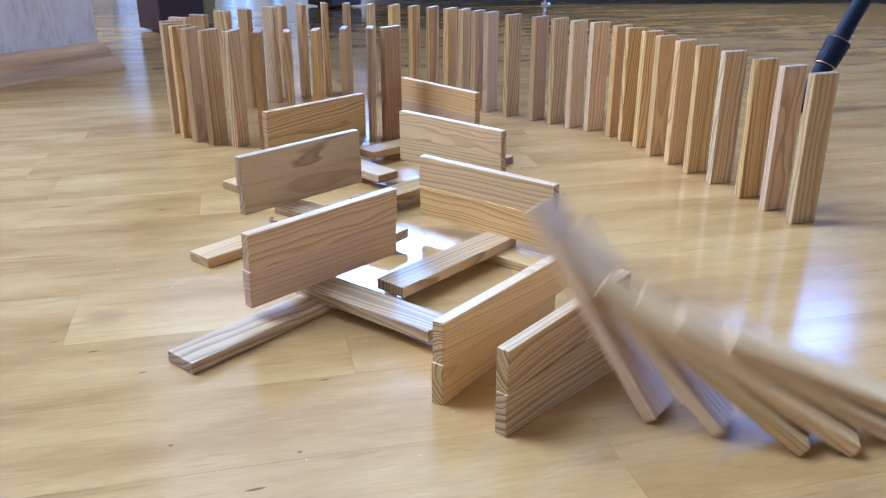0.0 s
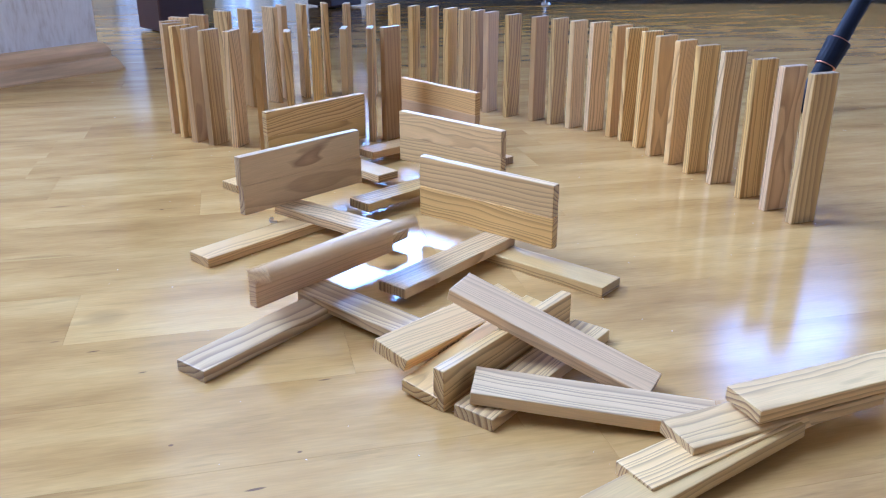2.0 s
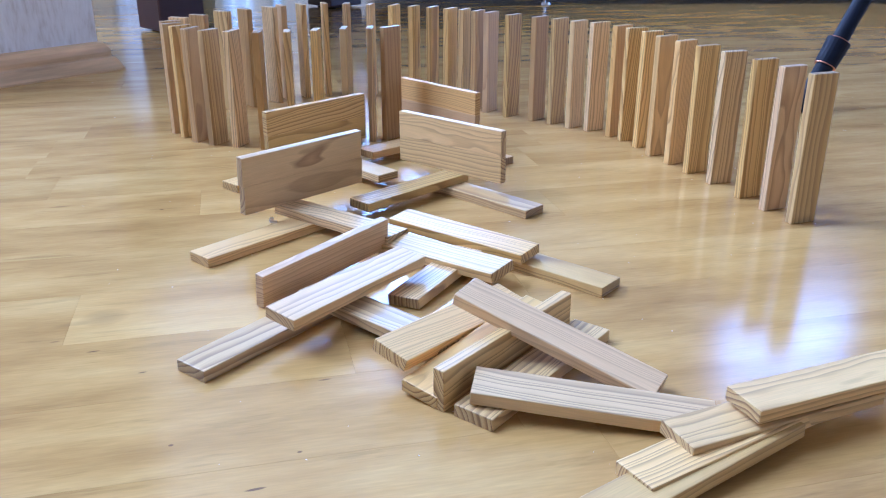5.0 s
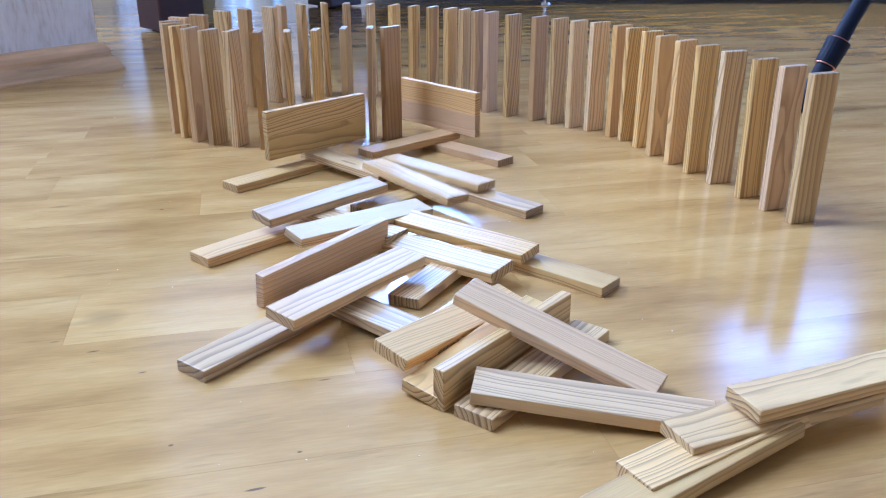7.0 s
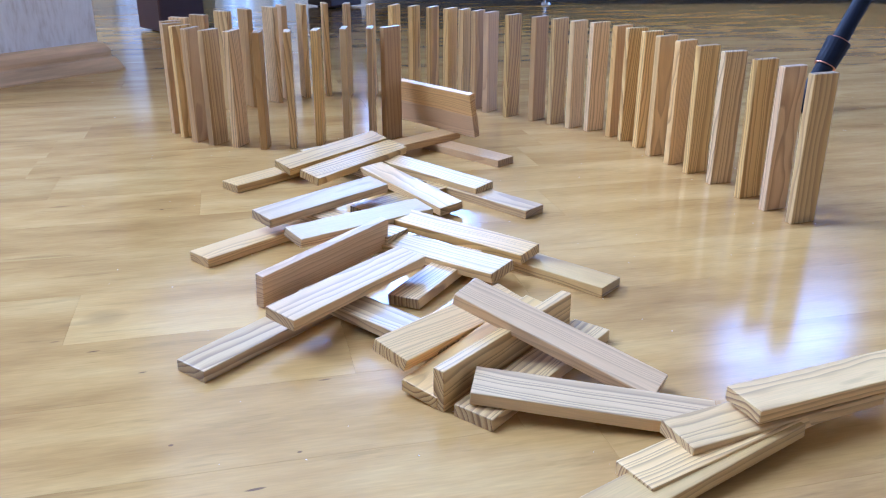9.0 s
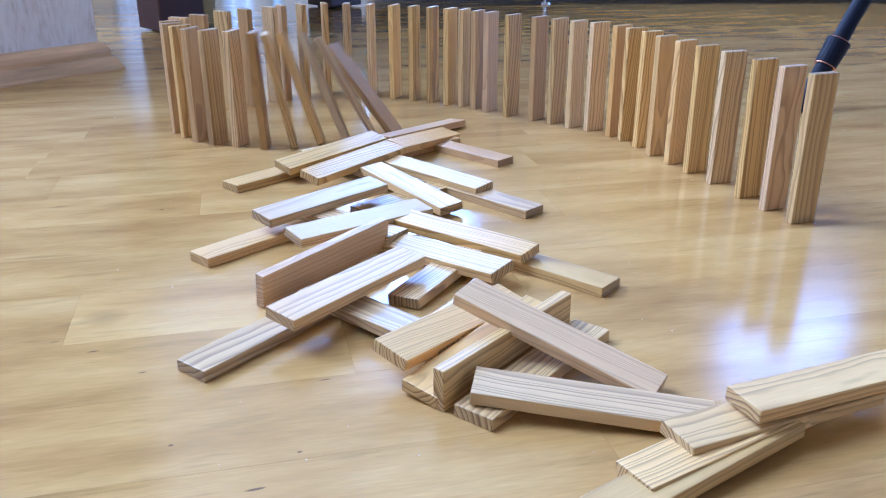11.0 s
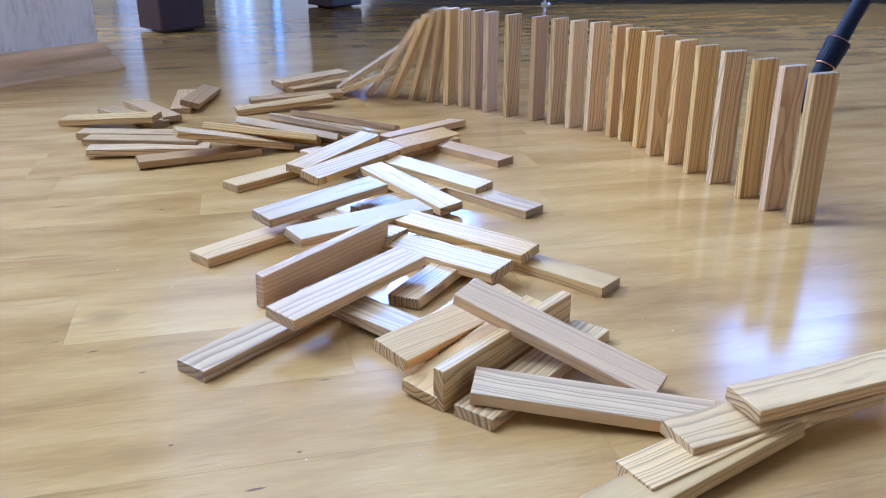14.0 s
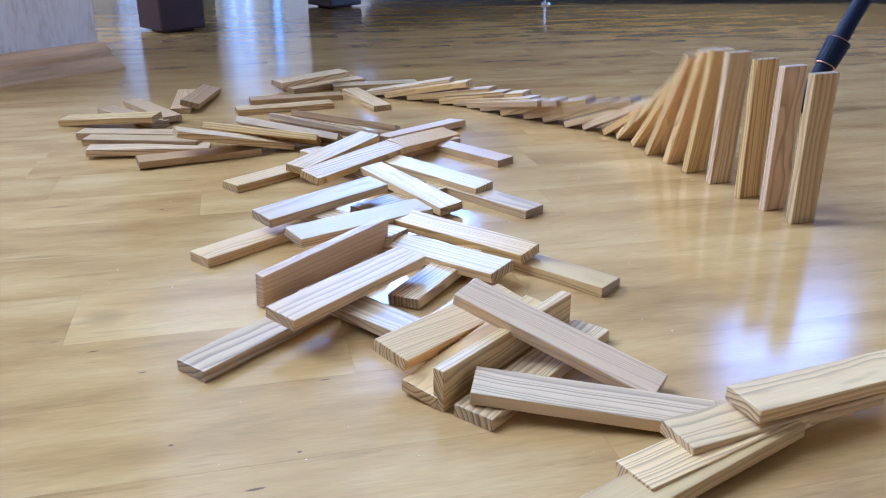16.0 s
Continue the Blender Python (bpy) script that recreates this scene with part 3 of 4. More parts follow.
    walk(plank(ROW, pose(-0.2934, 0.9699, 0.0585, -108.7, -90.0, 0.0)), [
        (0, pose(-0.2934, 0.9699, 0.0585, -108.7, -90.0, 0.0)), (11.8, pose(-0.2934, 0.9699, 0.0585, -108.7, -90.0, 0.0)),
        (12.2, pose(-0.2956, 1.0482, 0.0439, 176.2, -43.0, 87.8)), (12.5, pose(-0.2990, 1.0724, 0.0248, -177.5, -20.8, 88.4)),
        (12.85, pose(-0.3263, 1.0617, 0.0035, 180.0, -0.0, 101.7)), (16, pose(-0.3263, 1.0617, 0.0035, 180.0, 0.0, 101.7))])
    walk(plank(ROW, pose(-0.2785, 0.9954, 0.0585, -117.4, -90.0, 0.0)), [
        (0, pose(-0.2785, 0.9954, 0.0585, -117.4, -90.0, 0.0)), (11.85, pose(-0.2785, 0.9954, 0.0585, -117.4, -90.0, 0.0)),
        (12.2, pose(-0.2726, 1.0382, 0.0520, 175.6, -55.2, 79.1)), (12.5, pose(-0.2658, 1.0526, 0.0391, -169.4, -36.3, 69.4)),
        (13, pose(-0.2831, 1.0722, 0.0138, -167.4, -7.8, 83.7)), (13.5, pose(-0.3055, 1.0669, 0.0087, -165.7, 2.0, 91.6)),
        (16, pose(-0.3055, 1.0669, 0.0087, -165.7, 2.0, 91.6))])
    walk(plank(ROW, pose(-0.2600, 1.0299, 0.0585, -122.1, -90.0, 0.0)), [
        (0, pose(-0.2600, 1.0299, 0.0585, -122.1, -90.0, 0.0)), (12, pose(-0.2600, 1.0299, 0.0585, -122.1, -90.0, 0.0)),
        (12.2, pose(-0.2469, 1.0048, 0.0609, -98.7, -76.5, -29.9)), (12.5, pose(-0.2284, 1.0124, 0.0563, -139.6, -61.8, 1.7)),
        (13, pose(-0.2088, 1.0208, 0.0398, -167.2, -36.9, 15.3)), (13.5, pose(-0.1967, 1.0297, 0.0138, -176.9, -10.3, 24.2)),
        (14, pose(-0.1936, 1.0264, 0.0070, -178.9, -3.5, 22.2)), (14.4, pose(-0.1925, 1.0243, 0.0035, 180.0, -0.0, 21.0)),
        (16, pose(-0.1925, 1.0243, 0.0035, 180.0, 0.0, 21.0))])
    walk(plank(ROW, pose(-0.2386, 1.0525, 0.0585, -136.9, -90.0, 0.0)), [
        (0, pose(-0.2386, 1.0525, 0.0585, -136.9, -90.0, 0.0)), (12.2, pose(-0.2386, 1.0525, 0.0585, -136.9, -90.0, 0.0)),
        (12.35, pose(-0.2327, 1.0566, 0.0585, -168.2, -82.8, 29.7)), (12.65, pose(-0.2126, 1.0691, 0.0511, -171.1, -57.4, 26.9)),
        (13.15, pose(-0.1947, 1.0774, 0.0310, -174.9, -28.6, 23.1)), (13.6, pose(-0.1881, 1.0786, 0.0125, -178.2, -8.9, 19.8)),
        (14.46, pose(-0.1870, 1.0778, 0.0035, 180.0, -0.0, 17.9)), (16, pose(-0.1870, 1.0778, 0.0035, 180.0, -0.0, 17.9))])
    walk(plank(ROW, pose(-0.2133, 1.0760, 0.0585, -132.7, -90.0, 0.0)), [
        (0, pose(-0.2133, 1.0760, 0.0585, -132.7, -90.0, 0.0)), (12.35, pose(-0.2133, 1.0760, 0.0585, -132.7, -90.0, 0.0)),
        (12.75, pose(-0.1944, 1.0999, 0.0581, -178.7, -61.0, 47.2)), (13.2, pose(-0.1802, 1.1195, 0.0445, -178.0, -32.0, 47.9)),
        (13.6, pose(-0.1745, 1.1314, 0.0194, -176.8, 0.6, 49.0)), (16, pose(-0.1745, 1.1314, 0.0194, -176.8, 0.6, 49.0))])
    walk(plank(ROW, pose(-0.2021, 1.0943, 0.0585, -152.3, -90.0, 0.0)), [
        (0, pose(-0.2021, 1.0943, 0.0585, -152.3, -90.0, 0.0)), (12.42, pose(-0.2021, 1.0943, 0.0585, -152.3, -90.0, 0.0)),
        (12.75, pose(-0.1902, 1.1139, 0.0569, -179.9, -71.0, 31.9)), (13.15, pose(-0.1759, 1.1475, 0.0405, -175.8, -38.6, 35.9)),
        (13.55, pose(-0.1744, 1.1728, 0.0164, -171.4, -11.0, 40.4)), (13.84, pose(-0.1771, 1.1811, 0.0059, -169.1, -0.4, 42.6)),
        (16, pose(-0.1771, 1.1811, 0.0059, -169.1, -0.4, 42.6))])
    walk(plank(ROW, pose(-0.1793, 1.1066, 0.0585, -153.0, -90.0, 0.0)), [
        (0, pose(-0.1793, 1.1066, 0.0585, -153.0, -90.0, 0.0)), (12.6, pose(-0.1793, 1.1066, 0.0585, -153.0, -90.0, 0.0)),
        (12.75, pose(-0.1754, 1.1124, 0.0585, 173.2, -82.8, 34.7)), (13.12, pose(-0.1607, 1.1388, 0.0467, 175.4, -49.4, 36.9)),
        (13.55, pose(-0.1577, 1.1627, 0.0143, 178.8, -10.8, 40.2)), (13.84, pose(-0.1606, 1.1671, 0.0035, -180.0, 0.0, 41.5)),
        (16, pose(-0.1606, 1.1671, 0.0035, -180.0, 0.0, 41.5))])
    walk(plank(ROW, pose(-0.1517, 1.1206, 0.0585, -165.2, -90.0, 0.0)), [
        (0, pose(-0.1517, 1.1206, 0.0585, -165.2, -90.0, 0.0)), (12.75, pose(-0.1517, 1.1206, 0.0585, -165.2, -90.0, 0.0)),
        (13, pose(-0.1364, 1.1153, 0.0576, -144.7, -76.6, -29.2)), (13.5, pose(-0.1128, 1.1021, 0.0479, -153.1, -51.9, -37.6)),
        (14, pose(-0.0969, 1.0835, 0.0234, -166.8, -20.2, -51.3)), (14.7, pose(-0.0985, 1.0746, 0.0035, 180.0, -0.0, -64.5)),
        (16, pose(-0.0985, 1.0746, 0.0035, 180.0, -0.0, -64.5))])
    walk(plank(ROW, pose(-0.1232, 1.1168, 0.0585, 176.8, -90.0, 0.0)), [
        (0, pose(-0.1232, 1.1168, 0.0585, 176.8, -90.0, 0.0)), (12.95, pose(-0.1232, 1.1168, 0.0585, 176.8, -90.0, 0.0)),
        (13.5, pose(-0.1054, 1.1289, 0.0539, 173.2, -62.9, 7.9)), (14, pose(-0.0918, 1.1446, 0.0340, 176.1, -31.4, 10.7)),
        (14.5, pose(-0.0903, 1.1537, 0.0177, 178.1, -13.4, 12.7)), (15, pose(-0.0929, 1.1603, 0.0044, 180.0, -0.0, 14.6)),
        (16, pose(-0.0929, 1.1603, 0.0044, 180.0, -0.0, 14.6))])
    walk(plank(ROW, pose(-0.0918, 1.1108, 0.0585, 171.6, -90.0, 0.0)), [
        (0, pose(-0.0918, 1.1108, 0.0585, 171.6, -90.0, 0.0)), (13.2, pose(-0.0918, 1.1108, 0.0585, 171.6, -90.0, 0.0)),
        (13.5, pose(-0.0835, 1.1090, 0.0583, -176.5, -80.5, -12.7)), (14, pose(-0.0626, 1.1038, 0.0496, -177.6, -54.5, -13.9)),
        (14.5, pose(-0.0515, 1.1004, 0.0375, -178.5, -36.3, -14.8)), (15, pose(-0.0457, 1.0981, 0.0246, -179.3, -21.4, -15.6)),
        (15.4, pose(-0.0438, 1.0968, 0.0147, 180.0, -11.1, -16.3)), (16, pose(-0.0438, 1.0968, 0.0147, 180.0, -11.1, -16.3))])
    walk(plank(ROW, pose(-0.0613, 1.1002, 0.0585, 158.6, -90.0, 0.0)), [
        (0, pose(-0.0613, 1.1002, 0.0585, 158.6, -90.0, 0.0)), (13.45, pose(-0.0613, 1.1002, 0.0585, 158.6, -90.0, 0.0)),
        (13.5, pose(-0.0595, 1.0994, 0.0586, -178.6, -87.7, -22.8)), (14, pose(-0.0417, 1.0918, 0.0542, -179.0, -64.2, -23.2)),
        (14.5, pose(-0.0286, 1.0860, 0.0424, -179.3, -43.0, -23.6)), (15, pose(-0.0217, 1.0827, 0.0286, -179.7, -25.8, -23.9)),
        (15.5, pose(-0.0191, 1.0812, 0.0153, 180.0, -11.7, -24.2)), (16, pose(-0.0191, 1.0812, 0.0153, 180.0, -11.7, -24.2))])
    walk(plank(ROW, pose(-0.0362, 1.0876, 0.0585, 158.0, -90.0, 0.0)), [
        (0, pose(-0.0362, 1.0876, 0.0585, 158.0, -90.0, 0.0)), (13.65, pose(-0.0362, 1.0876, 0.0585, 158.0, -90.0, 0.0)),
        (14, pose(-0.0229, 1.0815, 0.0572, -177.9, -73.9, -25.0)), (14.5, pose(-0.0063, 1.0734, 0.0478, -178.5, -51.3, -25.6)),
        (15, pose(0.0048, 1.0675, 0.0326, -179.2, -30.4, -26.3)), (15.5, pose(0.0097, 1.0643, 0.0155, -179.9, -11.9, -27.0)),
        (15.7, pose(0.0100, 1.0640, 0.0131, 180.0, -9.5, -27.1)), (16, pose(0.0100, 1.0640, 0.0131, 180.0, -9.5, -27.1))])
    walk(plank(ROW, pose(-0.0128, 1.0780, 0.0585, 155.3, -90.0, 0.0)), [
        (0, pose(-0.0128, 1.0780, 0.0585, 155.3, -90.0, 0.0)), (13.82, pose(-0.0128, 1.0780, 0.0585, 155.3, -90.0, 0.0)),
        (14, pose(-0.0065, 1.0746, 0.0584, -176.6, -81.9, -28.6)), (14.5, pose(0.0100, 1.0652, 0.0520, -177.5, -59.2, -29.5)),
        (15, pose(0.0226, 1.0573, 0.0377, -178.5, -36.6, -30.5)), (15.5, pose(0.0288, 1.0524, 0.0175, -179.7, -13.9, -31.7)),
        (15.8, pose(0.0292, 1.0518, 0.0127, 180.0, -9.1, -32.0)), (16, pose(0.0292, 1.0518, 0.0127, 180.0, -9.1, -32.0))])
    walk(plank(ROW, pose(0.0090, 1.0626, 0.0585, 149.5, -90.0, 0.0)), [
        (0, pose(0.0090, 1.0626, 0.0585, 149.5, -90.0, 0.0)), (13.95, pose(0.0090, 1.0626, 0.0585, 149.5, -90.0, 0.0)),
        (14, pose(0.0101, 1.0619, 0.0586, 179.8, -88.4, -30.4)), (14.5, pose(0.0254, 1.0529, 0.0554, 179.9, -67.5, -30.3)),
        (15, pose(0.0403, 1.0443, 0.0428, 179.9, -43.5, -30.3)), (15.5, pose(0.0494, 1.0390, 0.0212, 180.0, -17.8, -30.2)),
        (15.8, pose(0.0504, 1.0384, 0.0134, -180.0, -9.8, -30.2)), (16, pose(0.0504, 1.0384, 0.0134, -180.0, -9.8, -30.2))])
    walk(plank(ROW, pose(0.0262, 1.0526, 0.0585, 154.6, -90.0, 0.0)), [
        (0, pose(0.0262, 1.0526, 0.0585, 154.6, -90.0, 0.0)), (14.1, pose(0.0262, 1.0526, 0.0585, 154.6, -90.0, 0.0)),
        (14.5, pose(0.0381, 1.0450, 0.0571, -174.2, -73.8, -33.5)), (15, pose(0.0533, 1.0338, 0.0467, -176.0, -49.5, -35.4)),
        (15.5, pose(0.0632, 1.0240, 0.0244, -178.6, -21.2, -38.0)), (15.9, pose(0.0640, 1.0216, 0.0127, 180.0, -9.1, -39.4)),
        (16, pose(0.0640, 1.0216, 0.0127, 180.0, -9.1, -39.4))])
    walk(plank(ROW, pose(0.0419, 1.0372, 0.0585, 150.0, -90.0, 0.0)), [
        (0, pose(0.0419, 1.0372, 0.0585, 150.0, -90.0, 0.0)), (14.25, pose(0.0419, 1.0372, 0.0585, 150.0, -90.0, 0.0)),
        (14.5, pose(0.0475, 1.0328, 0.0584, -172.1, -82.0, -39.4)), (15, pose(0.0635, 1.0184, 0.0506, -174.5, -56.4, -41.8)),
        (15.5, pose(0.0746, 1.0048, 0.0295, -177.7, -26.8, -45.1)), (16, pose(0.0759, 1.0002, 0.0138, 180.0, -10.2, -47.4))])
    walk(plank(ROW, pose(0.0566, 1.0223, 0.0585, 144.5, -90.0, 0.0)), [
        (0, pose(0.0566, 1.0223, 0.0585, 144.5, -90.0, 0.0)), (14.42, pose(0.0566, 1.0223, 0.0585, 144.5, -90.0, 0.0)),
        (14.5, pose(0.0583, 1.0209, 0.0586, -175.9, -87.6, -39.8)), (15, pose(0.0747, 1.0067, 0.0536, -177.0, -62.9, -40.9)),
        (15.5, pose(0.0895, 0.9923, 0.0338, -178.6, -31.8, -42.5)), (16, pose(0.0933, 0.9871, 0.0155, -179.9, -11.9, -43.8))])
    walk(plank(ROW, pose(0.0805, 0.9977, 0.0585, 136.6, -90.0, 0.0)), [
        (0, pose(0.0805, 0.9977, 0.0585, 136.6, -90.0, 0.0)), (14.6, pose(0.0805, 0.9977, 0.0585, 136.6, -90.0, 0.0)),
        (15, pose(0.0937, 0.9864, 0.0563, 178.0, -70.3, -40.3)), (15.5, pose(0.1115, 0.9722, 0.0394, 178.9, -38.9, -39.3)),
        (16, pose(0.1192, 0.9670, 0.0180, 179.9, -14.5, -38.4))])
    walk(plank(ROW, pose(0.1089, 0.9773, 0.0585, 135.3, -90.0, 0.0)), [
        (0, pose(0.1089, 0.9773, 0.0585, 135.3, -90.0, 0.0)), (14.75, pose(0.1089, 0.9773, 0.0585, 135.3, -90.0, 0.0)),
        (15, pose(0.1159, 0.9709, 0.0581, 178.1, -78.8, -42.3)), (15.5, pose(0.1345, 0.9545, 0.0440, 178.9, -45.2, -41.5)),
        (16, pose(0.1436, 0.9475, 0.0192, 179.8, -15.7, -40.7))])
    walk(plank(ROW, pose(0.1291, 0.9610, 0.0585, 133.9, -90.0, 0.0)), [
        (0, pose(0.1291, 0.9610, 0.0585, 133.9, -90.0, 0.0)), (14.88, pose(0.1291, 0.9610, 0.0585, 133.9, -90.0, 0.0)),
        (15, pose(0.1321, 0.9582, 0.0586, 177.4, -85.2, -43.2)), (15.5, pose(0.1505, 0.9414, 0.0491, 178.3, -53.5, -42.3)),
        (16, pose(0.1633, 0.9313, 0.0220, 179.6, -18.7, -41.0)), (16.2, pose(0.1644, 0.9308, 0.0143, -180.0, -10.7, -40.6))])
    walk(plank(ROW, pose(0.1472, 0.9413, 0.0585, 133.4, -90.0, 0.0)), [
        (0, pose(0.1472, 0.9413, 0.0585, 133.4, -90.0, 0.0)), (15, pose(0.1472, 0.9413, 0.0585, 133.4, -90.0, 0.0)),
        (15.5, pose(0.1668, 0.9251, 0.0529, 176.1, -61.2, -39.1)), (16, pose(0.1867, 0.9122, 0.0244, 179.0, -21.2, -36.2)),
        (16.3, pose(0.1893, 0.9116, 0.0136, -180.0, -10.0, -35.2))])
    walk(plank(ROW, pose(0.1674, 0.9274, 0.0585, 120.8, -90.0, 0.0)), [
        (0, pose(0.1674, 0.9274, 0.0585, 120.8, -90.0, 0.0)), (15.1, pose(0.1674, 0.9274, 0.0585, 120.8, -90.0, 0.0)),
        (15.5, pose(0.1787, 0.9133, 0.0560, 174.6, -69.3, -50.7)), (16, pose(0.1984, 0.8937, 0.0292, 178.2, -26.5, -47.1)),
        (16.3, pose(0.2023, 0.8921, 0.0142, -180.0, -10.6, -45.4))])
    walk(plank(ROW, pose(0.1866, 0.9029, 0.0585, 125.4, -90.0, 0.0)), [
        (0, pose(0.1866, 0.9029, 0.0585, 125.4, -90.0, 0.0)), (15.2, pose(0.1866, 0.9029, 0.0585, 125.4, -90.0, 0.0)),
        (15.5, pose(0.1929, 0.8927, 0.0577, -177.1, -76.4, -58.4)), (16, pose(0.2081, 0.8658, 0.0344, -178.9, -32.5, -60.1)),
        (16.3, pose(0.2102, 0.8603, 0.0177, -179.8, -14.1, -61.0))])
    walk(plank(ROW, pose(0.1973, 0.8830, 0.0585, 109.6, -90.0, 0.0)), [
        (0, pose(0.1973, 0.8830, 0.0585, 109.6, -90.0, 0.0)), (15.3, pose(0.1973, 0.8830, 0.0585, 109.6, -90.0, 0.0)),
        (15.5, pose(0.1995, 0.8770, 0.0585, 179.3, -82.8, -69.6)), (16, pose(0.2110, 0.8466, 0.0405, 179.7, -40.3, -69.3)),
        (16.3, pose(0.2145, 0.8382, 0.0212, 179.9, -17.8, -69.1))])
    walk(plank(ROW, pose(0.2073, 0.8570, 0.0585, 117.0, -90.0, 0.0)), [
        (0, pose(0.2073, 0.8570, 0.0585, 117.0, -90.0, 0.0)), (15.42, pose(0.2073, 0.8570, 0.0585, 117.0, -90.0, 0.0)),
        (15.5, pose(0.2081, 0.8550, 0.0586, -175.7, -87.6, -67.5)), (16, pose(0.2188, 0.8271, 0.0482, -177.4, -51.9, -69.2)),
        (16.3, pose(0.2227, 0.8134, 0.0292, -178.9, -26.5, -70.7))])
    walk(plank(ROW, pose(0.2139, 0.8267, 0.0585, 119.7, -90.0, 0.0)), [
        (0, pose(0.2139, 0.8267, 0.0585, 119.7, -90.0, 0.0)), (15.57, pose(0.2139, 0.8267, 0.0585, 119.7, -90.0, 0.0)),
        (15.7, pose(0.2158, 0.8221, 0.0586, -173.1, -84.4, -68.0)), (16, pose(0.2222, 0.8051, 0.0540, -174.8, -63.6, -69.6)),
        (16.3, pose(0.2270, 0.7878, 0.0388, -177.0, -38.1, -71.8))])
    walk(plank(ROW, pose(0.2245, 0.7963, 0.0585, 122.1, -90.0, 0.0)), [
        (0, pose(0.2245, 0.7963, 0.0585, 122.1, -90.0, 0.0)), (15.68, pose(0.2245, 0.7963, 0.0585, 122.1, -90.0, 0.0)),
        (15.8, pose(0.2264, 0.7924, 0.0586, -172.9, -85.2, -65.7)), (16, pose(0.2309, 0.7819, 0.0568, -173.9, -72.5, -66.7)),
        (16.3, pose(0.2371, 0.7650, 0.0471, -175.8, -50.1, -68.5))])
    walk(plank(ROW, pose(0.2357, 0.7659, 0.0585, 115.1, -90.0, 0.0)), [
        (0, pose(0.2357, 0.7659, 0.0585, 115.1, -90.0, 0.0)), (15.78, pose(0.2357, 0.7659, 0.0585, 115.1, -90.0, 0.0)),
        (16, pose(0.2390, 0.7583, 0.0583, -178.0, -80.4, -67.3)), (16.3, pose(0.2447, 0.7443, 0.0533, -178.4, -62.0, -67.7))])
    walk(plank(ROW, pose(0.2485, 0.7329, 0.0585, 110.3, -90.0, 0.0)), [
        (0, pose(0.2485, 0.7329, 0.0585, 110.3, -90.0, 0.0)), (15.92, pose(0.2485, 0.7329, 0.0585, 110.3, -90.0, 0.0)),
        (16, pose(0.2492, 0.7309, 0.0586, 179.7, -87.6, -69.4)), (16.3, pose(0.2533, 0.7202, 0.0572, 179.7, -74.2, -69.3))])
    plank(ROW, pose(0.2610, 0.6936, 0.0585, -66.0, -90.0, 0.0))
    plank(ROW, pose(0.2712, 0.6614, 0.0585, -67.4, -90.0, 0.0))
    plank(ROW, pose(0.2817, 0.6301, 0.0585, -70.0, -90.0, 0.0))
    walk(plank(WALL, pose(-0.0728, 0.4916, 0.0474, -90.0, -0.0, 46.9)), [
        (0, pose(-0.0728, 0.4916, 0.0474, -90.0, -0.0, 46.9)), (1.1, pose(-0.0728, 0.4916, 0.0474, -90.0, -0.0, 46.9)),
        (1.45, pose(-0.0713, 0.4902, 0.0478, -80.0, 0.0, 46.9)), (1.6, pose(-0.0692, 0.4882, 0.0478, -66.0, 0.1, 46.9)),
        (1.78, pose(-0.0672, 0.4863, 0.0471, -52.0, 0.1, 46.9)), (2.03, pose(-0.0630, 0.4824, 0.0343, -15.0, 0.2, 47.0)),
        (2.14, pose(-0.0584, 0.4734, 0.0280, -1.4, 0.6, 50.9)), (2.35, pose(-0.0566, 0.4697, 0.0221, 4.1, 0.6, 52.5)),
        (2.5, pose(-0.0556, 0.4676, 0.0189, 5.7, 0.5, 53.5)), (16, pose(-0.0556, 0.4676, 0.0189, 5.7, 0.5, 53.5))])
    walk(plank(WALL, pose(-0.0736, 0.4907, 0.0248, -90.0, -0.0, 46.9)), [
        (0, pose(-0.0736, 0.4907, 0.0248, -90.0, -0.0, 46.9)), (1.2, pose(-0.0736, 0.4907, 0.0248, -90.0, -0.0, 46.9)),
        (2, pose(-0.0750, 0.5024, 0.0202, -87.7, -0.6, 49.3)), (2.4, pose(-0.0772, 0.5199, 0.0135, -84.4, -1.8, 52.8)),
        (16, pose(-0.0772, 0.5199, 0.0135, -84.4, -1.8, 52.8))])
    walk(plank(WALL, pose(0.0305, 0.5764, 0.0248, -90.0, -0.0, 141.5)), [
        (0, pose(0.0305, 0.5764, 0.0248, -90.0, -0.0, 141.5)), (3, pose(0.0305, 0.5764, 0.0248, -90.0, -0.0, 141.5)),
        (3.1, pose(0.0302, 0.5761, 0.0249, -92.0, -0.0, 141.5)), (3.3, pose(0.0293, 0.5750, 0.0252, -99.0, 0.0, 141.5)),
        (3.5, pose(0.0279, 0.5732, 0.0253, -110.0, -0.0, 141.5)), (3.7, pose(0.0252, 0.5698, 0.0242, -132.0, -0.0, 141.5)),
        (3.9, pose(0.0221, 0.5659, 0.0197, -165.0, -0.0, 141.5)), (4, pose(0.0148, 0.5674, 0.0141, 179.7, -0.2, 142.0)),
        (4.1, pose(0.0130, 0.5678, 0.0127, 175.9, -0.2, 142.2)), (16, pose(0.0130, 0.5678, 0.0127, 175.9, -0.2, 142.2))])
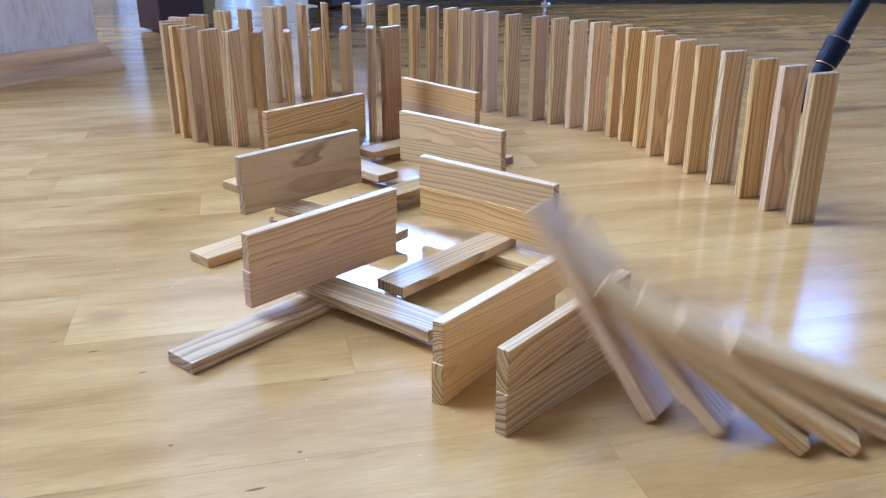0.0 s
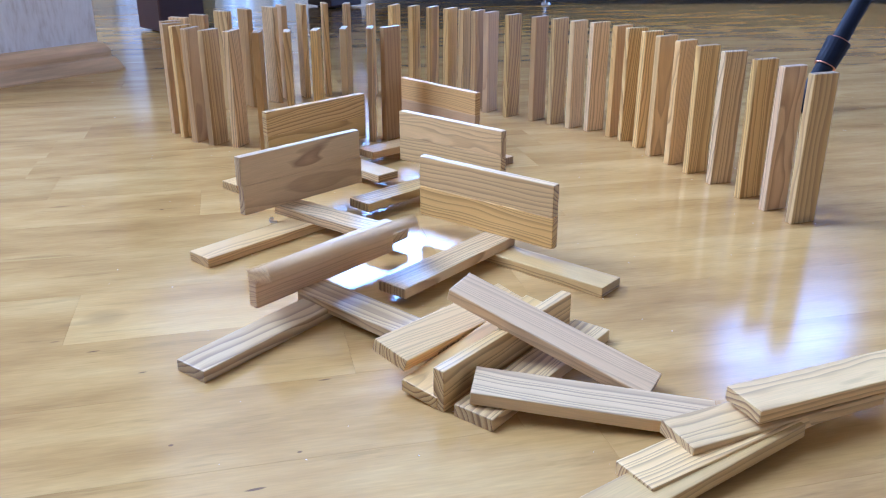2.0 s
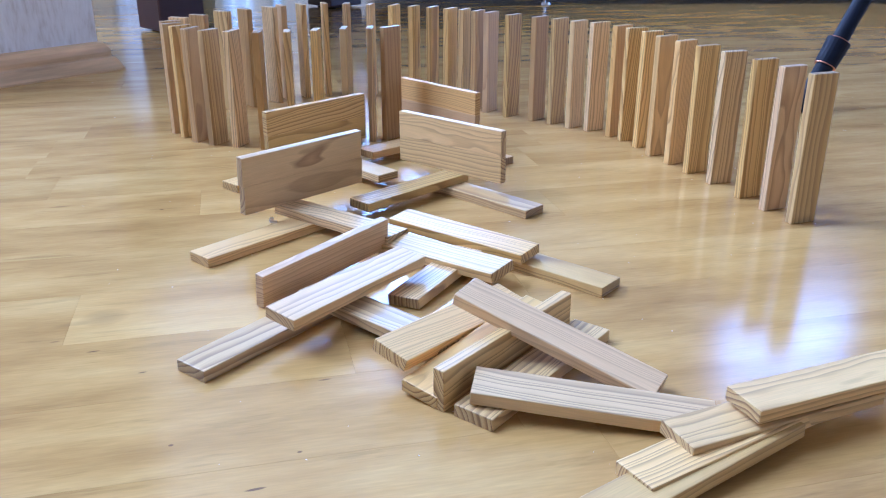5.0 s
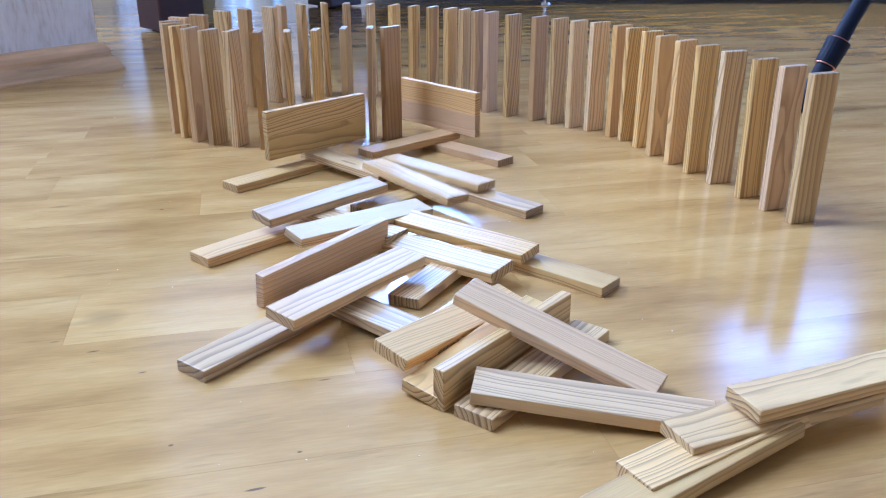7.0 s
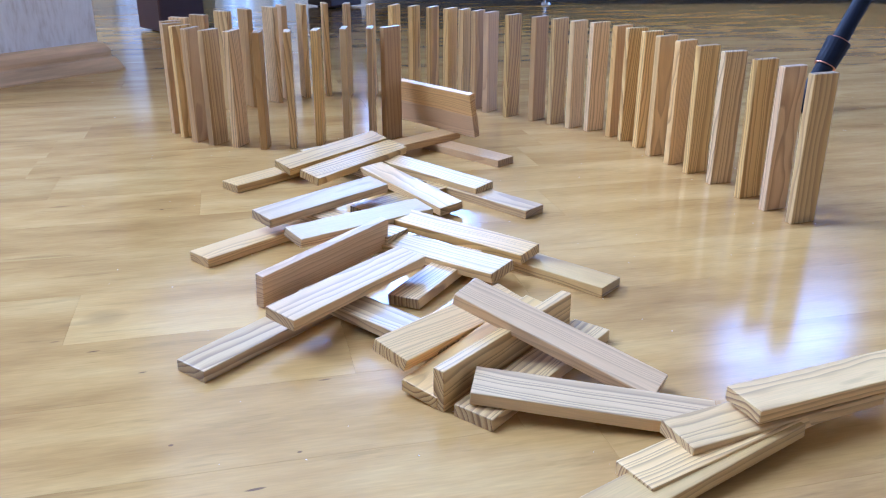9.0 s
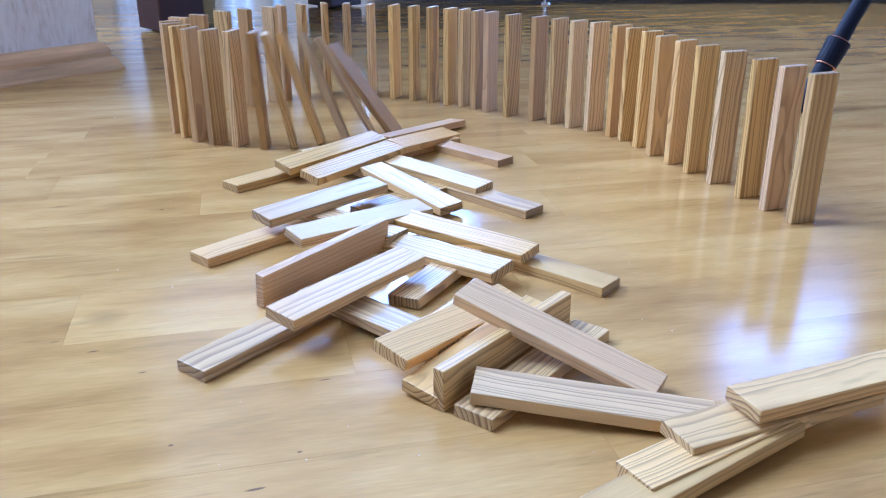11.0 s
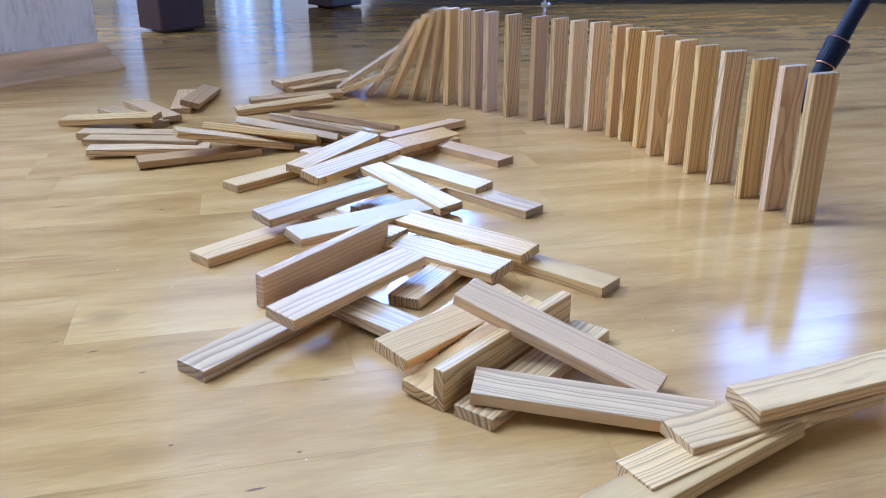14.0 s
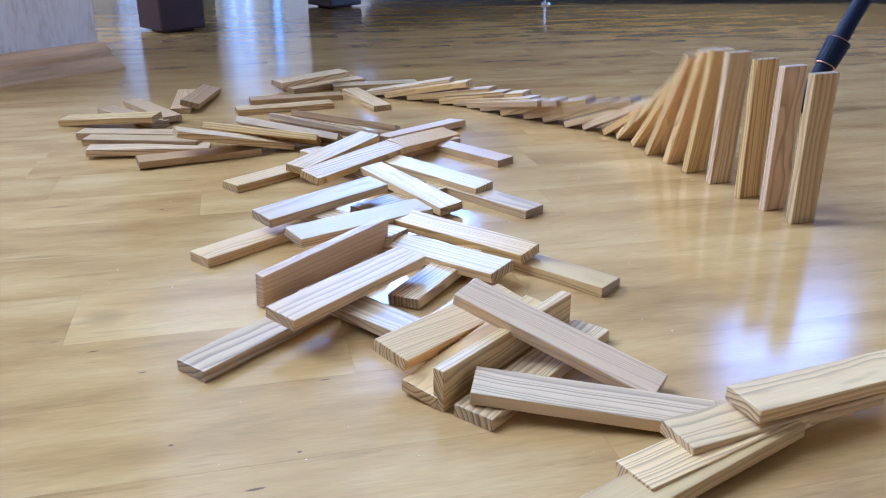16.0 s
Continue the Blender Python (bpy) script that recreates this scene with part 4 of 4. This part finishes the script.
    walk(plank(WALL, pose(0.0302, 0.5772, 0.0474, -90.0, -0.0, 141.5)), [
        (0, pose(0.0302, 0.5772, 0.0474, -90.0, -0.0, 141.5)), (3, pose(0.0302, 0.5772, 0.0474, -90.0, -0.0, 141.5)),
        (3.1, pose(0.0294, 0.5763, 0.0475, -92.0, -0.0, 141.5)), (3.3, pose(0.0268, 0.5730, 0.0476, -99.0, 0.0, 141.5)),
        (3.5, pose(0.0228, 0.5680, 0.0467, -110.0, -0.0, 141.5)), (3.7, pose(0.0154, 0.5587, 0.0413, -132.0, -0.0, 141.5)),
        (3.9, pose(0.0080, 0.5494, 0.0260, -165.0, -0.0, 141.5)), (4, pose(-0.0022, 0.5423, 0.0122, 177.1, 3.3, 138.6)),
        (4.1, pose(-0.0047, 0.5405, 0.0089, 172.6, 3.9, 137.7)), (16, pose(-0.0047, 0.5405, 0.0089, 172.6, 3.9, 137.7))])
    walk(plank(WALL, pose(-0.1117, 0.6509, 0.0248, -90.0, -0.0, 46.4)), [
        (0, pose(-0.1117, 0.6509, 0.0248, -90.0, -0.0, 46.4)), (4.7, pose(-0.1117, 0.6509, 0.0248, -90.0, -0.0, 46.4)),
        (5.1, pose(-0.1108, 0.6501, 0.0251, -84.0, 0.0, 46.4)), (5.5, pose(-0.1090, 0.6484, 0.0253, -72.0, -0.0, 46.4)),
        (5.75, pose(-0.1065, 0.6460, 0.0247, -55.0, -0.0, 46.4)), (5.95, pose(-0.1031, 0.6428, 0.0218, -28.0, -0.0, 46.4)),
        (6.1, pose(-0.0953, 0.6307, 0.0192, -0.4, 0.0, 46.6)), (6.3, pose(-0.0933, 0.6277, 0.0185, 6.4, 0.0, 46.7)),
        (16, pose(-0.0933, 0.6277, 0.0185, 6.4, 0.0, 46.7))])
    walk(plank(WALL, pose(-0.1126, 0.6504, 0.0474, -90.0, -0.0, 46.4)), [
        (0, pose(-0.1126, 0.6504, 0.0474, -90.0, -0.0, 46.4)), (4.7, pose(-0.1126, 0.6504, 0.0474, -90.0, -0.0, 46.4)),
        (5.1, pose(-0.1101, 0.6479, 0.0476, -84.0, 0.0, 46.4)), (5.5, pose(-0.1049, 0.6430, 0.0469, -72.0, -0.0, 46.4)),
        (5.75, pose(-0.0981, 0.6365, 0.0434, -55.0, -0.0, 46.4)), (5.95, pose(-0.0895, 0.6284, 0.0327, -28.0, -0.0, 46.4)),
        (6.1, pose(-0.0656, 0.5953, 0.0191, 0.1, 1.2, 41.1)), (6.3, pose(-0.0596, 0.5870, 0.0157, 7.1, 1.9, 39.9)),
        (16, pose(-0.0596, 0.5870, 0.0157, 7.1, 1.9, 39.9))])
    walk(plank(WALL, pose(0.0067, 0.7259, 0.0248, -90.0, -0.0, 139.0)), [
        (0, pose(0.0067, 0.7259, 0.0248, -90.0, -0.0, 139.0)), (6, pose(0.0067, 0.7259, 0.0248, -90.0, -0.0, 139.0)),
        (6.3, pose(0.0058, 0.7248, 0.0251, -97.0, -0.0, 139.0)), (6.5, pose(0.0043, 0.7231, 0.0253, -108.0, -0.0, 139.0)),
        (6.6, pose(0.0036, 0.7224, 0.0252, -113.0, -0.0, 139.0)), (6.8, pose(0.0019, 0.7204, 0.0246, -126.0, -0.0, 139.0)),
        (6.9, pose(-0.0008, 0.7172, 0.0221, -150.0, -0.0, 139.0)), (7, pose(-0.0064, 0.7248, 0.0122, -177.2, -0.7, 137.7)),
        (7.2, pose(-0.0078, 0.7266, 0.0098, 176.0, -1.0, 137.4)), (16, pose(-0.0078, 0.7266, 0.0098, 176.0, -1.0, 137.4))])
    walk(plank(WALL, pose(0.0065, 0.7258, 0.0474, -90.0, -0.0, 139.0)), [
        (0, pose(0.0065, 0.7258, 0.0474, -90.0, -0.0, 139.0)), (6, pose(0.0065, 0.7258, 0.0474, -90.0, -0.0, 139.0)),
        (6.3, pose(0.0038, 0.7227, 0.0475, -97.0, -0.0, 139.0)), (6.5, pose(-0.0005, 0.7178, 0.0467, -108.0, -0.0, 139.0)),
        (6.6, pose(-0.0023, 0.7156, 0.0459, -113.0, -0.0, 139.0)), (6.8, pose(-0.0069, 0.7103, 0.0428, -126.0, -0.0, 139.0)),
        (6.9, pose(-0.0138, 0.7024, 0.0332, -150.0, -0.0, 139.0)), (7, pose(-0.0258, 0.6908, 0.0145, -177.0, -2.0, 129.9)),
        (7.2, pose(-0.0228, 0.6959, 0.0139, 176.3, -3.2, 139.8)), (7.5, pose(-0.0248, 0.6909, 0.0119, 176.3, -3.2, 132.8)),
        (7.8, pose(-0.0288, 0.6879, 0.0099, 176.3, -3.2, 127.8)), (16, pose(-0.0288, 0.6879, 0.0099, 176.3, -3.2, 127.8))])
    walk(plank(WALL, pose(-0.1211, 0.7998, 0.0248, -90.0, -0.0, 45.9)), [
        (0, pose(-0.1211, 0.7998, 0.0248, -90.0, -0.0, 45.9)), (7.3, pose(-0.1211, 0.7998, 0.0248, -90.0, -0.0, 45.9)),
        (7.5, pose(-0.1206, 0.7994, 0.0250, -87.0, 0.0, 45.9)), (7.8, pose(-0.1198, 0.7985, 0.0252, -81.0, -0.0, 45.9)),
        (8, pose(-0.1182, 0.7970, 0.0253, -70.0, -0.0, 45.9)), (8.2, pose(-0.1158, 0.7947, 0.0246, -54.0, -0.0, 45.9)),
        (8.3, pose(-0.1142, 0.7932, 0.0236, -42.0, -0.0, 45.9)), (8.5, pose(-0.1047, 0.7717, 0.0198, -1.0, -2.4, 46.1)),
        (8.9, pose(-0.1034, 0.7744, 0.0169, 9.3, -3.0, 45.9)), (11.9, pose(-0.1034, 0.7744, 0.0169, 9.3, -3.0, 45.9)),
        (12.4, pose(-0.1023, 0.7804, 0.0151, 4.1, -2.3, 59.7)), (16, pose(-0.1023, 0.7804, 0.0151, 4.1, -2.3, 59.7))])
    walk(plank(WALL, pose(-0.1212, 0.7991, 0.0474, -90.0, -0.0, 45.9)), [
        (0, pose(-0.1212, 0.7991, 0.0474, -90.0, -0.0, 45.9)), (7.3, pose(-0.1212, 0.7991, 0.0474, -90.0, -0.0, 45.9)),
        (7.5, pose(-0.1199, 0.7979, 0.0475, -87.0, 0.0, 45.9)), (7.8, pose(-0.1173, 0.7954, 0.0474, -81.0, -0.0, 45.9)),
        (8, pose(-0.1127, 0.7909, 0.0464, -70.0, -0.0, 45.9)), (8.2, pose(-0.1065, 0.7849, 0.0427, -54.0, -0.0, 45.9)),
        (8.3, pose(-0.1024, 0.7809, 0.0384, -42.0, -0.0, 45.9)), (8.5, pose(-0.0836, 0.7499, 0.0214, -0.4, -0.5, 51.5)),
        (8.9, pose(-0.0789, 0.7422, 0.0171, 10.0, -1.3, 52.7)), (16, pose(-0.0789, 0.7422, 0.0171, 10.0, -1.3, 52.7))])
    walk(plank(WALL, pose(-0.0048, 0.8845, 0.0248, -90.0, -0.0, 133.0)), [
        (0, pose(-0.0048, 0.8845, 0.0248, -90.0, -0.0, 133.0)), (8.6, pose(-0.0048, 0.8845, 0.0248, -90.0, -0.0, 133.0)),
        (8.8, pose(-0.0054, 0.8840, 0.0250, -94.0, 0.0, 133.0)), (9, pose(-0.0065, 0.8830, 0.0252, -101.0, -0.0, 133.0)),
        (9.2, pose(-0.0077, 0.8819, 0.0253, -109.0, -0.0, 133.0)), (9.5, pose(-0.0110, 0.8788, 0.0242, -132.0, -0.0, 133.0)),
        (9.75, pose(-0.0205, 0.8971, 0.0120, -175.7, 7.6, 63.4)), (10.1, pose(-0.0229, 0.9017, 0.0057, 174.6, 1.1, 46.9)),
        (16, pose(-0.0229, 0.9017, 0.0057, 174.6, 1.1, 46.9))])
    walk(plank(WALL, pose(-0.0050, 0.8847, 0.0474, -90.0, -0.0, 133.0)), [
        (0, pose(-0.0050, 0.8847, 0.0474, -90.0, -0.0, 133.0)), (8.6, pose(-0.0050, 0.8847, 0.0474, -90.0, -0.0, 133.0)),
        (8.8, pose(-0.0067, 0.8831, 0.0475, -94.0, 0.0, 133.0)), (9, pose(-0.0097, 0.8802, 0.0474, -101.0, -0.0, 133.0)),
        (9.2, pose(-0.0132, 0.8770, 0.0466, -109.0, -0.0, 133.0)), (9.5, pose(-0.0222, 0.8686, 0.0410, -132.0, -0.0, 133.0)),
        (9.75, pose(-0.0192, 0.8438, 0.0179, -160.6, 8.9, 76.8)), (10.1, pose(-0.0185, 0.8376, 0.0123, -168.0, 6.5, 62.6)),
        (16, pose(-0.0185, 0.8376, 0.0123, -168.0, 6.5, 62.6))])
    walk(plank(FLAT, pose(-0.1036, 0.4450, 0.0035, 0.0, -0.0, 50.0)), [
        (0, pose(-0.1036, 0.4450, 0.0035, 0.0, -0.0, 50.0)), (0.8, pose(-0.1036, 0.4450, 0.0035, 0.0, -0.0, 50.0)),
        (1.5, pose(-0.0984, 0.4383, 0.0035, 0.0, -0.0, 53.5)), (16, pose(-0.0984, 0.4383, 0.0035, 0.0, -0.0, 53.5))])
    walk(plank(FLAT, pose(-0.0473, 0.4613, 0.0101, -180.0, -0.0, 142.1)), [
        (0, pose(-0.0473, 0.4613, 0.0101, -180.0, -0.0, 142.1)), (0.6, pose(-0.0473, 0.4613, 0.0101, 180.0, -0.0, 142.1)),
        (1.2, pose(-0.0423, 0.4527, 0.0087, 180.0, -0.0, 139.9)), (2.3, pose(-0.0387, 0.4467, 0.0074, 180.0, -0.0, 138.4)),
        (16, pose(-0.0387, 0.4467, 0.0074, 180.0, -0.0, 138.4))])
    walk(plank(FLAT, pose(0.0054, 0.5259, 0.0101, 0.0, -0.0, 49.0)), [
        (0, pose(0.0054, 0.5259, 0.0101, 0.0, -0.0, 49.0)), (1.9, pose(0.0054, 0.5259, 0.0101, 0.0, -0.0, 49.0)),
        (2.4, pose(0.0044, 0.5263, 0.0056, -3.9, -2.0, 60.1)), (16, pose(0.0044, 0.5263, 0.0056, -3.9, -2.0, 60.1))])
    walk(plank(FLAT, pose(-0.0262, 0.6823, 0.0101, 0.0, -0.0, 45.9)), [
        (0, pose(-0.0262, 0.6823, 0.0101, 0.0, -0.0, 45.9)), (6.8, pose(-0.0262, 0.6823, 0.0101, 0.0, -0.0, 45.9)),
        (7.05, pose(-0.0262, 0.6823, 0.0035, 0.0, -0.0, 45.9)), (16, pose(-0.0262, 0.6823, 0.0035, 0.0, -0.0, 45.9))])
    walk(plank(FLAT, pose(-0.0319, 0.8324, 0.0101, 0.0, -0.0, 43.3)), [
        (0, pose(-0.0319, 0.8324, 0.0101, 0.0, -0.0, 43.3)), (9.6, pose(-0.0319, 0.8324, 0.0101, 0.0, -0.0, 43.3)),
        (9.85, pose(-0.0319, 0.8324, 0.0035, 0.0, -0.0, 43.3)), (16, pose(-0.0319, 0.8324, 0.0035, 0.0, -0.0, 43.3))])
    plank(FLAT, pose(-0.1303, 0.5875, 0.0034, 0.0, -0.0, 48.1))
    plank(FLAT, pose(-0.1469, 0.7519, 0.0034, 0.0, -0.0, 47.8))
    plank(FLAT, pose(-0.0789, 0.6045, 0.0101, -180.0, -0.0, 143.0))
    plank(FLAT, pose(-0.0887, 0.7590, 0.0101, -180.0, -0.0, 134.1))
    plank(FLAT, pose(0.0636, 0.5352, 0.0034, -180.0, -0.0, 139.8))
    plank(FLAT, pose(0.0316, 0.6844, 0.0034, -180.0, -0.0, 135.9))
    plank(FLAT, pose(0.0183, 0.8280, 0.0034, -180.0, -0.0, 136.1))
    walk(plank(WALL, pose(0.0681, 0.3794, 0.0114, -90.0, -0.0, 45.1)), [
        (0, pose(0.0681, 0.3794, 0.0114, -90.0, -0.0, 45.1)), (0.1, pose(0.0677, 0.3797, 0.0119, -93.0, -0.3, 45.1)),
        (0.2, pose(0.0650, 0.3819, 0.0141, -109.9, -2.2, 45.5)), (0.4, pose(0.0611, 0.3849, 0.0151, -134.8, -4.5, 47.0)),
        (0.5, pose(0.0589, 0.3867, 0.0142, -151.9, -5.7, 48.5)), (0.8, pose(0.0503, 0.3929, 0.0035, 180.0, -0.0, 52.0)),
        (16, pose(0.0503, 0.3929, 0.0035, 180.0, -0.0, 52.0))])
    walk(plank(WALL, pose(0.0639, 0.3839, 0.0339, -90.0, -0.0, 50.9)), [
        (0, pose(0.0639, 0.3839, 0.0339, -90.0, -0.0, 50.9)), (0.1, pose(0.0633, 0.3844, 0.0341, -94.0, -0.0, 50.9)),
        (0.2, pose(0.0514, 0.3935, 0.0281, -118.0, -0.3, 51.0)), (0.4, pose(0.0381, 0.4019, 0.0145, -114.0, -0.4, 50.6)),
        (0.5, pose(0.0349, 0.4043, 0.0114, -90.0, -0.0, 50.5)), (16, pose(0.0349, 0.4043, 0.0114, -90.0, -0.0, 50.5))])
    walk(plank(WALL, pose(0.0307, 0.4127, 0.0114, -90.0, -0.0, 54.8)), [
        (0, pose(0.0307, 0.4127, 0.0114, -90.0, -0.0, 54.8)), (0.3, pose(0.0307, 0.4127, 0.0114, -90.0, -0.0, 54.8)),
        (0.5, pose(0.0299, 0.4133, 0.0120, -95.0, 0.3, 54.8)), (0.7, pose(0.0282, 0.4147, 0.0128, -106.0, 0.9, 54.7)),
        (0.9, pose(0.0240, 0.4152, 0.0088, -151.4, 0.3, 53.0)), (1.1, pose(0.0235, 0.4126, 0.0067, -172.8, -1.8, 52.6)),
        (16, pose(0.0235, 0.4126, 0.0067, -172.8, -1.8, 52.6))])
    walk(plank(WALL, pose(0.0340, 0.4112, 0.0339, -90.0, -0.0, 51.4)), [
        (0, pose(0.0340, 0.4112, 0.0339, -90.0, -0.0, 51.4)), (0.2, pose(0.0340, 0.4112, 0.0339, -90.0, -0.0, 51.4)),
        (0.4, pose(0.0261, 0.4177, 0.0343, -102.0, -0.0, 51.4)), (0.5, pose(0.0198, 0.4225, 0.0322, -116.0, -0.1, 51.4)),
        (0.7, pose(0.0172, 0.4242, 0.0234, -148.0, -0.1, 51.4)), (0.9, pose(0.0140, 0.4200, 0.0190, -168.0, 2.5, 50.0)),
        (1.2, pose(0.0073, 0.4303, 0.0120, -165.8, 5.1, 53.1)), (16, pose(0.0073, 0.4303, 0.0120, -165.8, 5.1, 53.1))])
    walk(plank(FALLEN, pose(0.0771, 0.3766, 0.0483, 0.0, -52.0, 143.1)), [
        (0, pose(0.0771, 0.3766, 0.0483, 0.0, -52.0, 143.1)), (0.2, pose(0.0660, 0.3850, 0.0340, 0.0, -33.0, 143.1)),
        (0.4, pose(0.0580, 0.3910, 0.0325, -2.0, -31.0, 146.0)), (0.75, pose(0.0530, 0.3940, 0.0282, -4.0, -24.0, 149.5)),
        (1, pose(0.0517, 0.3951, 0.0247, -5.3, -20.4, 149.8)), (1.5, pose(0.0560, 0.3985, 0.0215, -4.0, -17.0, 150.5)),
        (2.5, pose(0.0575, 0.3987, 0.0205, -4.0, -15.5, 149.5)), (3.5, pose(0.0600, 0.3986, 0.0191, -4.1, -14.0, 148.6)),
        (16, pose(0.0600, 0.3986, 0.0191, -4.1, -14.0, 148.6))])
    walk(plank(FALLEN, pose(0.0972, 0.3655, 0.0425, 0.0, -43.0, 149.8)), [
        (0, pose(0.0972, 0.3655, 0.0425, 0.0, -43.0, 149.8)), (0.2, pose(0.0863, 0.3719, 0.0166, 0.0, -13.0, 149.8)),
        (0.5, pose(0.0724, 0.3672, 0.0233, -18.0, -16.7, 162.1)), (0.75, pose(0.0682, 0.3603, 0.0168, -12.9, -10.2, 171.9)),
        (1, pose(0.0672, 0.3586, 0.0152, -11.5, -8.7, 174.5)), (1.65, pose(0.0723, 0.3528, 0.0086, -4.6, -4.2, 170.9)),
        (16, pose(0.0723, 0.3528, 0.0086, -4.6, -4.2, 170.9))])
    walk(plank(FALLEN, pose(0.1210, 0.3476, 0.0348, 0.0, -33.0, 158.8)), [
        (0, pose(0.1210, 0.3476, 0.0348, 0.0, -33.0, 158.8)), (0.2, pose(0.1146, 0.3500, 0.0166, 0.0, -13.0, 158.8)),
        (0.5, pose(0.1124, 0.3273, 0.0082, -16.4, -1.6, -177.4)), (0.75, pose(0.1084, 0.3093, 0.0081, -8.1, 2.5, -156.6)),
        (1, pose(0.1074, 0.3048, 0.0081, -5.9, 3.0, -151.3)), (1.65, pose(0.1105, 0.3059, 0.0064, 1.7, 2.1, -146.6)),
        (16, pose(0.1105, 0.3059, 0.0064, 1.7, 2.1, -146.6))])
    walk(plank(FALLEN, pose(0.1399, 0.3456, 0.0306, 0.0, -28.0, 162.1)), [
        (0, pose(0.1399, 0.3456, 0.0306, 0.0, -28.0, 162.1)), (0.2, pose(0.1350, 0.3471, 0.0116, 0.0, -8.0, 162.1)),
        (0.5, pose(0.1337, 0.3306, 0.0144, -10.1, -2.9, 177.7)), (0.75, pose(0.1290, 0.3274, 0.0098, -4.1, -0.0, -163.8)),
        (1, pose(0.1278, 0.3267, 0.0087, -2.5, 0.4, -159.1)), (1.65, pose(0.1304, 0.3242, 0.0085, 1.0, 1.8, -149.5)),
        (16, pose(0.1304, 0.3242, 0.0085, 1.0, 1.8, -149.5))])
    walk(plank(FALLEN, pose(0.1625, 0.3473, 0.0270, 0.0, -24.0, 168.1)), [
        (0, pose(0.1625, 0.3473, 0.0270, 0.0, -24.0, 168.1)), (0.2, pose(0.1589, 0.3480, 0.0096, 0.0, -6.0, 168.1)),
        (0.5, pose(0.1600, 0.3327, 0.0203, -8.5, -3.2, 175.4)), (0.75, pose(0.1557, 0.3370, 0.0153, 0.4, -0.8, -168.2)),
        (1, pose(0.1546, 0.3381, 0.0140, 2.6, -0.6, -164.1)), (1.65, pose(0.1563, 0.3405, 0.0112, -3.2, -0.8, -155.7)),
        (16, pose(0.1563, 0.3405, 0.0112, -3.2, -0.8, -155.7))])
    walk(plank(FALLEN, pose(0.1871, 0.3463, 0.0242, 0.0, -21.0, 174.1)), [
        (0, pose(0.1871, 0.3463, 0.0242, 0.0, -21.0, 174.1)), (0.2, pose(0.1844, 0.3466, 0.0096, 0.0, -6.0, 174.1)),
        (0.5, pose(0.1960, 0.3278, 0.0263, -0.8, -3.8, 174.5)), (0.75, pose(0.1920, 0.3425, 0.0222, -3.6, -1.3, -171.1)),
        (1, pose(0.1910, 0.3462, 0.0212, -4.2, -0.5, -167.6)), (1.65, pose(0.1900, 0.3540, 0.0195, -1.5, -1.2, -157.2)),
        (16, pose(0.1900, 0.3540, 0.0195, -1.5, -1.2, -157.2))])


motions()
